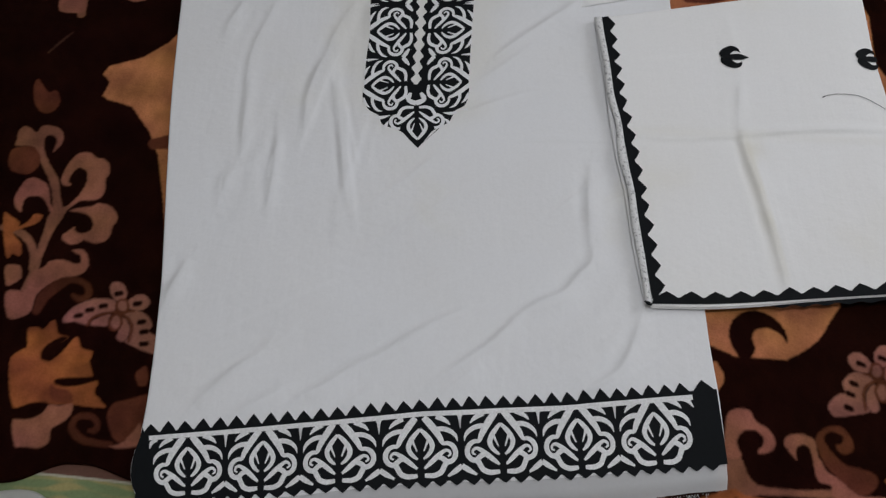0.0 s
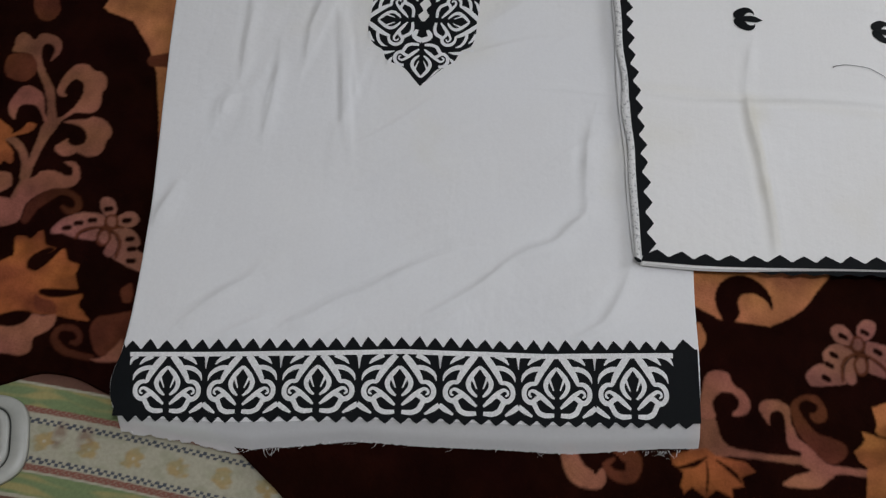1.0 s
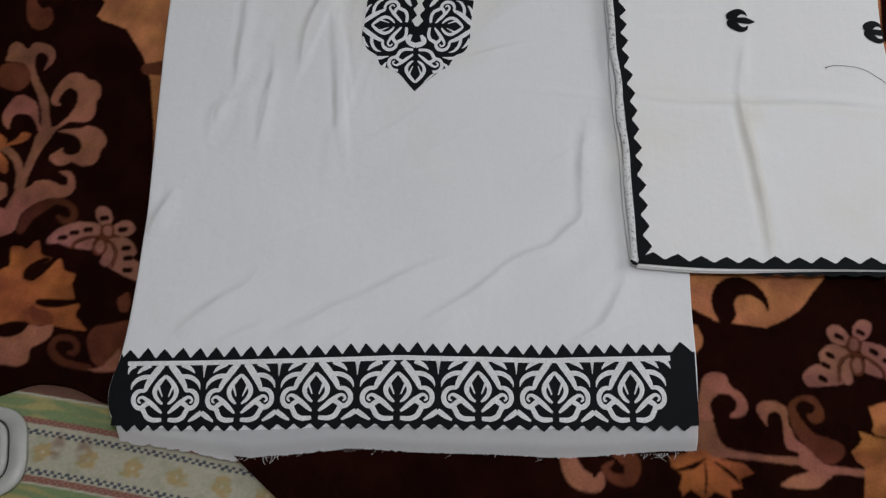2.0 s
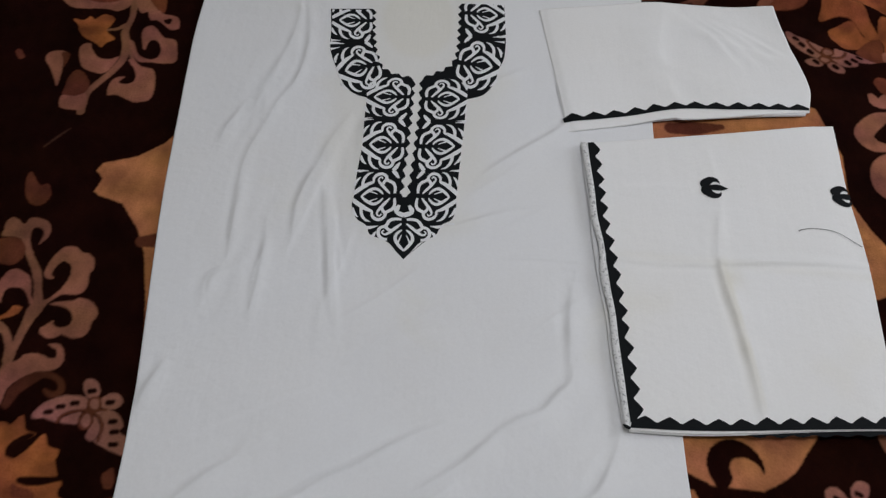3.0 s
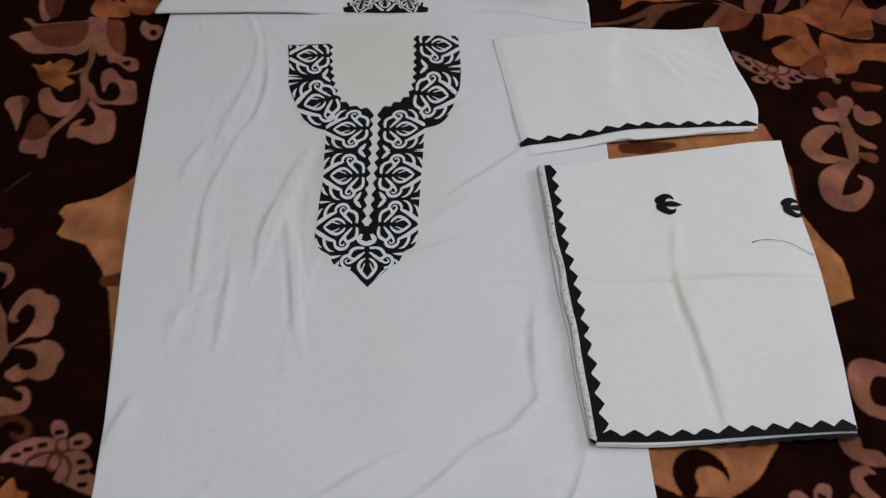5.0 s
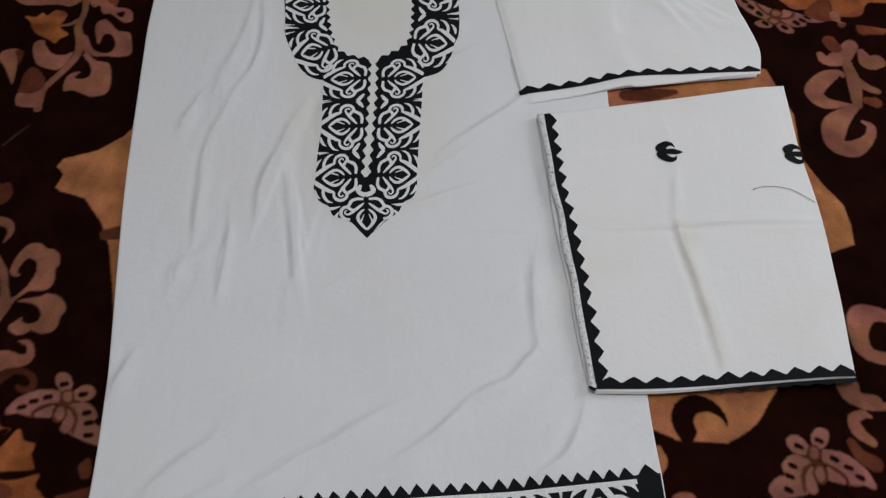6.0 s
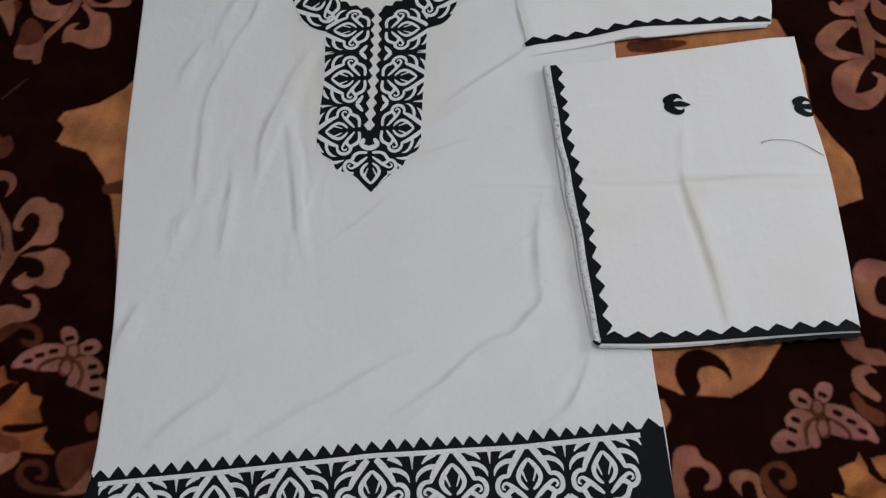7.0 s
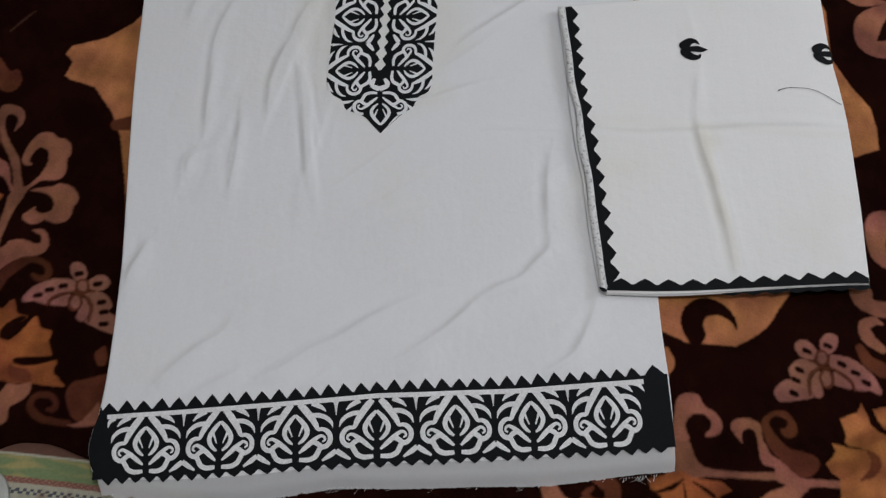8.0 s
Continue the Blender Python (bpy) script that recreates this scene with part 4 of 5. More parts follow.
layer = blanket.data.color_attributes.new("print", "FLOAT_COLOR", "POINT")
full = np.ones((len(blanket.data.vertices), 4))
full[:, :3] = BROWN
full[: INK.shape[0] * INK.shape[1], :3] = INK.reshape(-1, 3)
layer.data.foreach_set("color", full.ravel())

# ---------------------------------------------------------------- kurta
kurta = new("kurta")
tagged(kurta, "white cotton kurta with black cutwork, laid flat on the blanket", "kurta")
KL = [(-0.272, -0.4625), (-0.2815, -0.448), (-0.287, -0.430), (-0.2870, -0.412), (-0.2845, -0.390), (-0.286, -0.330), (-0.294, -0.225), (-0.309, -0.11), (-0.331, 0.052), (-0.348, 0.219), (-0.362, 0.377), (-0.366, 0.471), (-0.366, 0.60)]
KR = [(0.354, -0.395), (0.354, -0.33), (0.350, -0.216), (0.352, 0.05), (0.353, 0.30), (0.356, 0.64)]
KB = [(-0.2652, -0.4770), (-0.19, -0.482), (-0.128, -0.484), (-0.024, -0.462), (0.05, -0.460), (0.20, -0.449), (0.30, -0.437), (0.353, -0.428)]
KT = [(-0.366, 0.60), (-0.1, 0.615), (0.15, 0.645), (0.356, 0.64)]
KF = [(-0.272, -0.4625), (-0.18, -0.458), (-0.099, -0.449), (-0.018, -0.437), (0.068, -0.429), (0.154, -0.423), (0.237, -0.413), (0.322, -0.400), (0.354, -0.395)]
kx, ky = patch(KF, KT, KL, KR, 330, 540)
front = sheet("front_panel", kx, ky, kurta_height(kx, ky), WHITE, kurta, "", 0.0015)
# the raw hem below the border, one thin layer with a frayed edge
hx, hy = patch(KB, [(x, y + 0.002) for x, y in KF], [(-0.2652, -0.4770), (-0.272, -0.4605)], [(0.353, -0.428), (0.354, -0.393)], 330, 26)
fray = 0.0012 * np.interp(np.arange(330), np.arange(0, 340, 4), np.random.randn(85)) + 0.0005 * np.random.randn(330)
hy[:6] += fray * np.linspace(1, 0, 6)[:, None]
sheet("raw_hem_edge", hx, hy, kurta_height(hx, hy) - 0.0004, THIN, kurta, "thin raw cotton hem with a frayed edge", 0.0008)
# faint yellowing round the neck, with an uneven border
ring = np.hypot((kx + 0.01) / 0.15, (ky - 0.30) / 0.33) + 0.12 * ripple(kx, ky, 30.0)
stain_marks(front, 0.30 * smooth01((1.05 - ring) / 0.35) + 0.25 * smooth01((0.070 - np.hypot(kx + 0.017, (ky - 0.47) * 0.7)) / 0.02))


def over_kurta(q, lift):
    q = np.asarray(q, float)
    return np.column_stack([q, kurta_height(q[:, 0], q[:, 1]) + lift])
BL = [(-0.389, 0.533), (-0.374, 0.600), (-0.350, 0.655)]
BB = [(-0.389, 0.533), (-0.30, 0.545), (-0.134, 0.564), (0.063, 0.577), (0.183, 0.598), (0.352, 0.583)]
BT = [(-0.350, 0.655), (-0.278, 0.650), (-0.226, 0.634), (-0.156, 0.622), (-0.098, 0.633), (-0.039, 0.652), (0.036, 0.683), (0.164, 0.749), (0.30, 0.80), (0.375, 0.81)]
BR = [(0.352, 0.583), (0.356, 0.68), (0.375, 0.81)]
bx, by = patch(BB, BT, BL, BR, 200, 70)


def back_height(x, y):
    return kurta_height(x, y) + 0.0014 + 0.0085 * smooth01((-0.07 - x) / 0.10) + 0.003 * ripple(x, y, 30.0) * smooth01((y - 0.6) / 0.05)


sheet("back_panel", bx, by, back_height(bx, by), WHITE, kurta, "white back yoke turned over at the shoulder", 0.005)
# ---------------------------------------------------------------- cutwork embroidery


def tooth_strip(name, inner, outer, teeth_on, count, tall, height, lift, material, parent, label="", rows=4, more=()):
    """A flat border between two lines, with a row of pointed teeth along the second one; more: rows of (side, number, height, start, end)."""
    k = max(60, count * 4)
    a, b = spline(inner, k), spline(outer, k)
    verts, faces = [], []
    for j in range(rows + 1):
        verts += list(a + (b - a) * j / rows)
    for j in range(rows):
        for i in range(k - 1):
            q = j * k + i
            faces.append((q, q + 1, q + k + 1, q + k))
    for side, number, high, start, end in list(more) or [(teeth_on, count, tall, 0.0, 1.0)]:
        low, edge = (a, b) if side == "outer" else (b, a)
        run, back = spline(edge, 1601), spline(low, 1601)
        at = np.linspace(start * 1600, end * 1600, number * 2 + 1).round().astype(int)
        run, back = run[at], back[at]
        for i in range(number):
            p0, p1, p2 = run[2 * i], run[2 * i + 1], run[2 * i + 2]
            d = p2 - p0
            nrm = np.array([-d[1], d[0]]) / np.linalg.norm(d)
            if nrm @ (p1 - back[2 * i + 1]) < 0:
                nrm = -nrm
            tip = p1 + nrm * high * random.uniform(0.88, 1.1) + d * random.uniform(-0.06, 0.06)
            s = len(verts)
            sink = nrm * 0.001
            verts += [p0 - sink, p2 - sink, p0 * 0.5 + tip * 0.5, p2 * 0.5 + tip * 0.5, tip]
            faces += [(s, s + 1, s + 3, s + 2), (s + 2, s + 3, s + 4)]
    v = np.array(verts)
    z = height(v[:, 0], v[:, 1]) + lift
    return part(name, np.column_stack([v, z]), faces, material, parent, label, smooth=False)


class Stitching:
    """Collects padded satin-stitch strokes, each a smooth line with a changing width."""

    def __init__(self, place, height, thin=1.0, low=-9.0, high=9.0):
        self.place, self.height, self.verts, self.faces, self.thin = place, height, [], [], thin
        self.low, self.high = low, high

    def stroke(self, pts, lift, puff=0.0001, mirror=False):
        n = 6 * len(pts)
        c = spline(pts, n)
        line, w = c[:, :2], np.maximum(c[:, 2] * self.thin, 0.0004) / 2
        d = np.gradient(line, axis=0)
        d /= np.linalg.norm(d, axis=1)[:, None] + 1e-9
        nrm = np.column_stack([-d[:, 1], d[:, 0]])
        base = len(self.verts)
        where = -line[:, 0] if mirror else line[:, 0]
        inside = (where > self.low) & (where < self.high)
        for k in (-1, -0.8, 0.8, 1):
            q = line + nrm * (w * k)[:, None]
            if mirror:
                q = q * np.array([-1, 1])
            p = self.place(q)
            z = self.height(p[:, 0], p[:, 1]) + lift + (puff if abs(k) < 1 else 0)
            self.verts += np.column_stack([p, z]).tolist()
        for r in range(3):
            for i in np.flatnonzero(inside[:-1] & inside[1:]).tolist():
                q = base + r * n + i
                self.faces.append((q, q + 1, q + n + 1, q + n))

    def both(self, pts, lift):
        self.stroke(pts, lift)
        self.stroke(pts, lift, mirror=True)

    def done(self, name, material, parent, label=""):
        return part(name, self.verts, self.faces, material, parent, label)


RING = [(0.000, 0.593, 0.037), (0.063, 0.528, 0.058), (0.121, 0.449, 0.063), (0.145, 0.383, 0.063), (0.129, 0.318, 0.056), (0.084, 0.262, 0.047), (0.035, 0.224, 0.023)]
VEIN = [(0.100, 0.463, 0.037), (0.072, 0.393, 0.026), (0.042, 0.320, 0.016)]
ARCH = [(0.049, 0.738, 0.070), (0.114, 0.664, 0.089), (0.189, 0.561, 0.084), (0.243, 0.472, 0.070), (0.278, 0.402, 0.051), (0.336, 0.397, 0.051), (0.390, 0.367, 0.061), (0.425, 0.308, 0.063), (0.421, 0.234, 0.063), (0.376, 0.182, 0.061), (0.311, 0.164, 0.065), (0.278, 0.112, 0.065), (0.243, 0.056, 0.065), (0.173, 0.023, 0.061), (0.103, 0.021, 0.058), (0.044, 0.026, 0.047)]
LOWER = [(0.042, 0.107, 0.028), (0.114, 0.168, 0.056), (0.196, 0.238, 0.063), (0.259, 0.287, 0.051), (0.311, 0.313, 0.040), (0.353, 0.297, 0.033), (0.362, 0.259, 0.030), (0.329, 0.238, 0.021)]
BRIDGE = [(0.208, 0.234, 0.047), (0.259, 0.222, 0.061), (0.320, 0.173, 0.061)]
LEAF_LOW = [(0.189, 0.579, 0.061), (0.290, 0.577, 0.061), (0.376, 0.542, 0.056), (0.435, 0.484, 0.042), (0.460, 0.411, 0.007)]
LEAF_TOP = [(0.203, 0.738, 0.061), (0.273, 0.708, 0.061), (0.329, 0.673, 0.047), (0.376, 0.624, 0.014)]
SPLIT = [(0.5, 0.745, 0.075), (0.5, 0.70, 0.045), (0.5, 0.65, 0.030), (0.5, 0.565, 0.008)]
CHEVRON = [(0.5, 0.118, 0.062), (0.42, 0.062, 0.062), (0.325, 0.004, 0.026)]


def motif(place, height, parent, full=True, lift=0.0012, skip=0, material=None, thin=1.0, arch=0, low=-9.0, high=9.0, chevron=True):
    s = Stitching(place, height, thin, low, high)
    for k, pts in enumerate((RING, VEIN, ARCH[arch:], LOWER, BRIDGE)):
        s.both(pts, lift + 0.00003 * k)
    if full:
        for k, pts in enumerate((LEAF_LOW, LEAF_TOP)):
            s.both(pts, lift + 0.00002 * k)
        for k, pts in enumerate((SPLIT, CHEVRON) if chevron else (SPLIT,)):
            if skip != 1:
                s.stroke(pts, lift + 0.00005 + 0.00002 * k)
            if skip != -1:
                s.stroke(pts, lift + 0.00005 + 0.00002 * k, mirror=True)
    return s.done("embroidered_motif", material or STITCH, parent)


# hem border: the foot and the bud of each of its seven motifs
HEM_FOOT = np.array([(-0.2216, -0.4538), (-0.1467, -0.4460), (-0.0646, -0.4354), (0.0230, -0.4267), (0.1116, -0.4185), (0.1964, -0.4110), (0.2817, -0.4022)])
HEM_BUD = np.array([(-0.2306, -0.4027), (-0.1504, -0.3928), (-0.0703, -0.3823), (0.0190, -0.3722), (0.1071, -0.3624), (0.1922, -0.3542), (0.2776, -0.3437)])


def hem_place(u, v):
    """Along the hem in motifs (0 to 7) and across it."""
    u = np.asarray(u, float)
    i = np.clip(np.floor(u - 0.5).astype(int), 0, 5)
    f = (u - 0.5 - i)[..., None]
    b = HEM_FOOT[i] * (1 - f) + HEM_FOOT[i + 1] * f
    t = HEM_BUD[i] * (1 - f) + HEM_BUD[i + 1] * f
    return b + (t - b) * (np.asarray(v) / 0.612)[..., None]


def hem_line(u):
    """Height of the white line over the motifs: it rises a little in the middle."""
    return np.interp(u, (0, 1, 2.4, 3.5, 4.2, 5.3, 7.05), (0.769, 0.760, 0.760, 0.788, 0.762, 0.743, 0.743))


us, us_low = np.linspace(-0.090, 7.385, 16), np.linspace(-0.245, 7.352, 16)
hem = tooth_strip("hem_border", hem_place(us_low, np.full(16, -0.047)), hem_place(us, hem_line(us) + 0.072), "outer", 0, 0, kurta_height, 0.0008, BLACK, kurta,
                  "black hem border with zigzag teeth", rows=12,
                  more=[("outer", 33, 0.0112, 0.0, 0.9514), ("outer", 1, 0.0115, 0.957, 0.996), ("inner", 9, 0.0062, 0.0158, 0.2200), ("inner", 28, 0.0062, 0.2200, 0.9880)])
# the plain end of the border, wrapping to the edge of the cloth
tooth_strip("border_end", hem_place(np.full(8, -0.06), np.linspace(-0.075, 0.835, 8)),
            [(-0.2715, -0.4600), (-0.2812, -0.4480), (-0.2865, -0.4300), (-0.2865, -0.4120), (-0.2843, -0.3950), (-0.2838, -0.3830)], "outer", 0, 0, kurta_height, 0.00085, BLACK, hem, rows=8)
for i in range(7):
    motif(lambda q, i=i: hem_place(i + 0.5 + q[:, 0], q[:, 1]), kurta_height, hem, skip={0: -1, 6: 1}.get(i, 0))
s = Stitching(lambda q: hem_place(q[:, 0], q[:, 1]), kurta_height)
s.stroke([(x, hem_line(x) - 0.004, 0.062) for x in np.linspace(-0.005, 7.045, 29)], 0.0014)
s.stroke([(0.10, 0.735, 0.05), (0.03, 0.70, 0.05), (0.0, 0.62, 0.01)], 0.0013)
s.stroke([(6.90, 0.735, 0.06), (6.98, 0.70, 0.055), (7.04, 0.62, 0.012)], 0.0013)
s.done("stitched_line", STITCH, hem)

# neck placket and yoke


def framed(origin, outward, size, pitch=0.0):
    o, f = np.array(origin), np.array(outward) / np.hypot(*outward)
    a = np.array([f[1], -f[0]])

    def place(q):
        return o + q[:, :1] * a * (pitch or size) + q[:, 1:2] * f * size
    return place


def leaning(foot, outward, along, edge=0.735):
    """A motif's own axes laid on the cloth; edge: where the black cloth ends."""
    o, f, a = np.array(foot), np.array(outward), np.array(along)
    return lambda q: o + q[:, :1] * a + np.minimum(q[:, 1:2], edge) * f


yoke = new("neck_yoke")
yoke.parent = kurta
tagged(yoke, "black and white cutwork neck yoke and placket")
PLACKET_L = [(-0.0813, 0.2881), (-0.0795, 0.2381), (-0.0768, 0.1916), (-0.0785, 0.1435), (-0.0777, 0.0930)]
PLACKET_R = [(0.0687, 0.3041), (0.0680, 0.2532), (0.0662, 0.2079), (0.0647, 0.1571), (0.0634, 0.1090)]
tooth_strip("placket_side", PLACKET_L, [(-0.0159, 0.3350), (-0.0140, 0.2601), (-0.0142, 0.1778), (-0.0153, 0.1128), (-0.0150, 0.0920)],
            "outer", 12, 0.0052, kurta_height, 0.0003, BLACK, yoke, rows=26)
tooth_strip("placket_side", PLACKET_R, [(-0.0004, 0.3367), (0.0013, 0.2617), (0.0005, 0.1792), (-0.0010, 0.1141), (-0.0004, 0.0930)],
            "outer", 12, 0.0052, kurta_height, 0.0003, BLACK, yoke, rows=26)
# rounded foot of the placket, ending in a point
tooth_strip("placket_foot", [(-0.0777, 0.0949), (-0.0782, 0.0778), (-0.0697, 0.0580), (-0.0548, 0.0477), (-0.0488, 0.0339), (-0.0306, 0.0270), (-0.0209, 0.0212), (-0.0109, 0.0100), (-0.0005, -0.0006)],
            [(0.0634, 0.1118), (0.0639, 0.0925), (0.0592, 0.0722), (0.0457, 0.0603), (0.0395, 0.0434), (0.0248, 0.0317), (0.0168, 0.0254), (0.0079, 0.0116), (-0.0005, -0.0006)],
            "outer", 1, 0.0001, kurta_height, 0.00025, BLACK, yoke, rows=26)
# foot, outward and along of each motif, and how much of its length lies on the cloth
YOKE_MOTIFS = [
    ((-0.0173, 0.2965), (-0.0888, -0.0122), (-0.0012, -0.0900), -0.46, 9),
    ((-0.0171, 0.1986), (-0.0830, -0.0097), (0.0040, -0.0965), -9, 9),
    ((-0.0199, 0.1039), (-0.0801, -0.0121), (0.0060, -0.0965), -9, 0.62),
    ((0.0061, 0.2950), (0.0869, 0.0121), (0.0020, -0.0900), -0.46, 9),
    ((0.0046, 0.1988), (0.0855, 0.0122), (-0.0030, -0.0955), -9, 9),
    ((0.0077, 0.1074), (0.0774, 0.0065), (-0.0030, -0.0960), -9, 0.62),
    ((-0.0915, 0.4564), (-0.0879, -0.0072), (0.0100, -0.0960), -0.275, 9),
    ((-0.0706, 0.3607), (-0.0828, -0.0380), (0.0345, -0.0990), -9, 0.46),
    ((0.0566, 0.4986), (0.0904, 0.0040), (0.0080, -0.1000), -0.285, 9),
    ((0.0518, 0.3810), (0.0899, -0.0052), (-0.0120, -0.1190), -9, 0.46),
]
for foot, outward, along, low, high in YOKE_MOTIFS:
    motif(leaning(foot, outward, along), kurta_height, yoke, lift=0.00052, material=WHITE, thin=0.88, low=low, high=high, chevron=False)
# arrowheads between neighbouring motifs, beside the slit and the neck
for i, j in ((0, 1), (1, 2), (3, 4), (4, 5), (6, 7), (8, 9)):
    a, b = (np.array(YOKE_MOTIFS[k][:3]) for k in (i, j))
    foot, outward, along = (a[0] + a[2] * 0.5 + b[0] - b[2] * 0.5) / 2, (a[1] + b[1]) / 2, (a[2] + b[2]) / 2
    s = Stitching(leaning(foot, outward, along), kurta_height)
    s.stroke([(-0.15, 0.005, 0.03), (-0.07, 0.06, 0.07), (0.0, 0.115, 0.06)], 0.0006)
    s.stroke([(0.15, 0.005, 0.03), (0.07, 0.06, 0.07), (0.0, 0.115, 0.06)], 0.00063)
    s.done("embroidered_arrow", WHITE, yoke)
motif(leaning((-0.0055, 0.0656), (0.0068, -0.0893), (0.0804, 0.0069)), kurta_height, yoke, full=False, lift=0.00045, material=WHITE, thin=0.9, arch=4)
# the open kite between the slit and the foot
s = Stitching(lambda q: q, kurta_height)
for pts in ([(-0.0141, 0.0876, 0.004), (-0.0168, 0.0800, 0.007), (-0.0175, 0.0745, 0.005)], [(-0.0180, 0.0755, 0.005), (-0.0120, 0.0722, 0.008), (-0.0058, 0.0700, 0.008)],
            [(-0.0070, 0.0700, 0.008), (0.0000, 0.0738, 0.008), (0.0055, 0.0780, 0.005)], [(0.0050, 0.0768, 0.005), (0.0030, 0.0825, 0.007), (-0.0006, 0.0888, 0.004)]):
    s.stroke(pts, 0.0007)
s.done("embroidered_kite", WHITE, yoke)
NOTCHES = [[(-0.0590, 0.0435, 0.0035), (-0.0498, 0.0446, 0.0050), (-0.0395, 0.0484, 0.001)], [(-0.0465, 0.0275, 0.0035), (-0.0440, 0.0324, 0.0045), (-0.0412, 0.0390, 0.001)],
           [(0.0490, 0.0590, 0.0035), (0.0404, 0.0562, 0.0050), (0.0305, 0.0564, 0.001)], [(0.0390, 0.0385, 0.0035), (0.0365, 0.0431, 0.0045), (0.0322, 0.0472, 0.001)],
           [(-0.1520, 0.3962, 0.0070), (-0.1436, 0.3973, 0.0050), (-0.1290, 0.3974, 0.001)], [(0.1260, 0.4520, 0.0070), (0.1189, 0.4501, 0.0050), (0.1050, 0.4470, 0.001)]]
for a in NOTCHES:
    s = Stitching(lambda q: q, kurta_height)
    s.stroke(a, 0.0006)
    s.done("cut_notch", WHITE, yoke)

# the curved arms of the yoke
tooth_strip("yoke_arm", [(-0.1614, 0.4783), (-0.1539, 0.4278), (-0.1487, 0.3805), (-0.1301, 0.3329), (-0.1154, 0.3055), (-0.0991, 0.2924), (-0.0800, 0.2870)],
            [(-0.0933, 0.4866), (-0.0875, 0.4286), (-0.0783, 0.3819), (-0.0665, 0.3529), (-0.0458, 0.3409), (-0.0145, 0.3343)], "outer", 11, 0.0055, kurta_height, 0.00035, BLACK, yoke, rows=26)
tooth_strip("yoke_arm", [(0.1212, 0.5279), (0.1255, 0.4537), (0.1240, 0.4022), (0.1165, 0.3759), (0.1099, 0.3426), (0.0943, 0.3155), (0.0680, 0.3020)],
            [(0.0502, 0.5221), (0.0519, 0.4521), (0.0518, 0.4062), (0.0456, 0.3773), (0.0292, 0.3583), (-0.0015, 0.3367)], "outer", 11, 0.0055, kurta_height, 0.00035, BLACK, yoke, rows=26)

# back neck, a half-round of the same work
back = new("back_neck")
back.parent = kurta
tooth_strip("back_neck_ground", [(-0.076, 0.5725), (0.0, 0.577), (0.067, 0.5860)], [(-0.077, 0.576), (-0.058, 0.608), (-0.010, 0.630), (0.040, 0.619), (0.069, 0.590)],
            "outer", 13, 0.006, back_height, 0.0008, BLACK, back, rows=10)
motif(framed((-0.009, 0.6225), (0.08, -1.0), 0.056, 0.06), back_height, back, full=False, lift=0.0018)
for o, f in (((-0.046, 0.606), (-0.15, -1.0)), ((0.032, 0.614), (0.35, -1.0))):
    motif(framed(o, f, 0.046, 0.044), back_height, back, full=False, lift=0.0018)

# loose threads along the raw hem
for i in range(64):
    u = random.choice([random.uniform(0, 0.8), random.gauss(0.41, 0.03), random.gauss(0.93, 0.02), random.gauss(0.25, 0.03)])
    u = min(max(u, 0.01), 0.99)
    a = spline(KB, 200)[int(u * 199)]
    length, lean = random.choice([random.uniform(0.001, 0.005), random.uniform(0.003, 0.012)]), random.uniform(-1.3, 1.3)
    line = np.array([[a[0] + length * s * math.sin(lean * s), a[1] + 0.002 - length * s * (1 - 0.3 * s)] for s in np.linspace(0, 1, 6)])
    w = 0.0002
    v = np.vstack([line - [w, 0], line + [w, 0]])
    z = np.maximum(blanket_height(v[:, 0], v[:, 1]) + 0.0025, kurta_height(v[:, 0], v[:, 1]) * 0 - 0.004) + 0.002 * np.exp(-((v[:, 1] - a[1]) / 0.004) ** 2)
    part("loose_thread", np.column_stack([v, z]), [(k, k + 1, k + 7, k + 6) for k in range(5)], STITCH, kurta)

# ---------------------------------------------------------------- sleeve piece
def sleeve_height(x, y):
    z = blanket_height(x, y) + 0.0102 + 0.0012 * ripple(x, y, 25.0)
    z = z + crease(x, y, [(0.40, 0.55), (0.48, 0.49), (0.58, 0.45)], 0.007, 0.0016, 0.0008)
    z = z + crease(x, y, [(0.39, 0.57), (0.37, 0.44), (0.395, 0.31)], 0.018, 0.003)
    for k in range(4):
        z = z + crease(x, y, [(0.40 + 0.03 * k, 0.560 - 0.01 * k), (0.46 + 0.03 * k, 0.500 - 0.005 * k), (0.505 + 0.028 * k, 0.425 + 0.01 * k)], 0.006, 0.0016, 0.0009)
    # the near edge lies flat on the kurta
    z = z - 0.0020 * smooth01((0.014 - (x - 0.2230 + 0.158 * (y - 0.2542))) / 0.014)
    return z + crease(x, y, [(0.58, 0.57), (0.607, 0.45), (0.60, 0.36)], 0.02, 0.003)


sleeve = new("sleeve_piece")
tagged(sleeve, "folded white cotton sleeve piece with a black zigzag border", "fabric")
SB = [(0.2230, 0.2542), (0.2986, 0.2750), (0.3800, 0.2990), (0.4030, 0.2995), (0.4976, 0.3198), (0.6030, 0.3427)]
ST = [(0.1802, 0.5238), (0.2787, 0.5476), (0.3762, 0.5715), (0.4737, 0.5765), (0.5782, 0.5785)]
sx, sy = patch(SB, ST, [(0.2230, 0.2542), (0.2021, 0.3845), (0.1802, 0.5238)], [(0.6030, 0.3427), (0.6110, 0.3945), (0.5990, 0.4641), (0.5782, 0.5785)], 150, 110)
sheet("top_layer", sx, sy, sleeve_height(sx, sy), CREAM, sleeve, "", 0.0022)
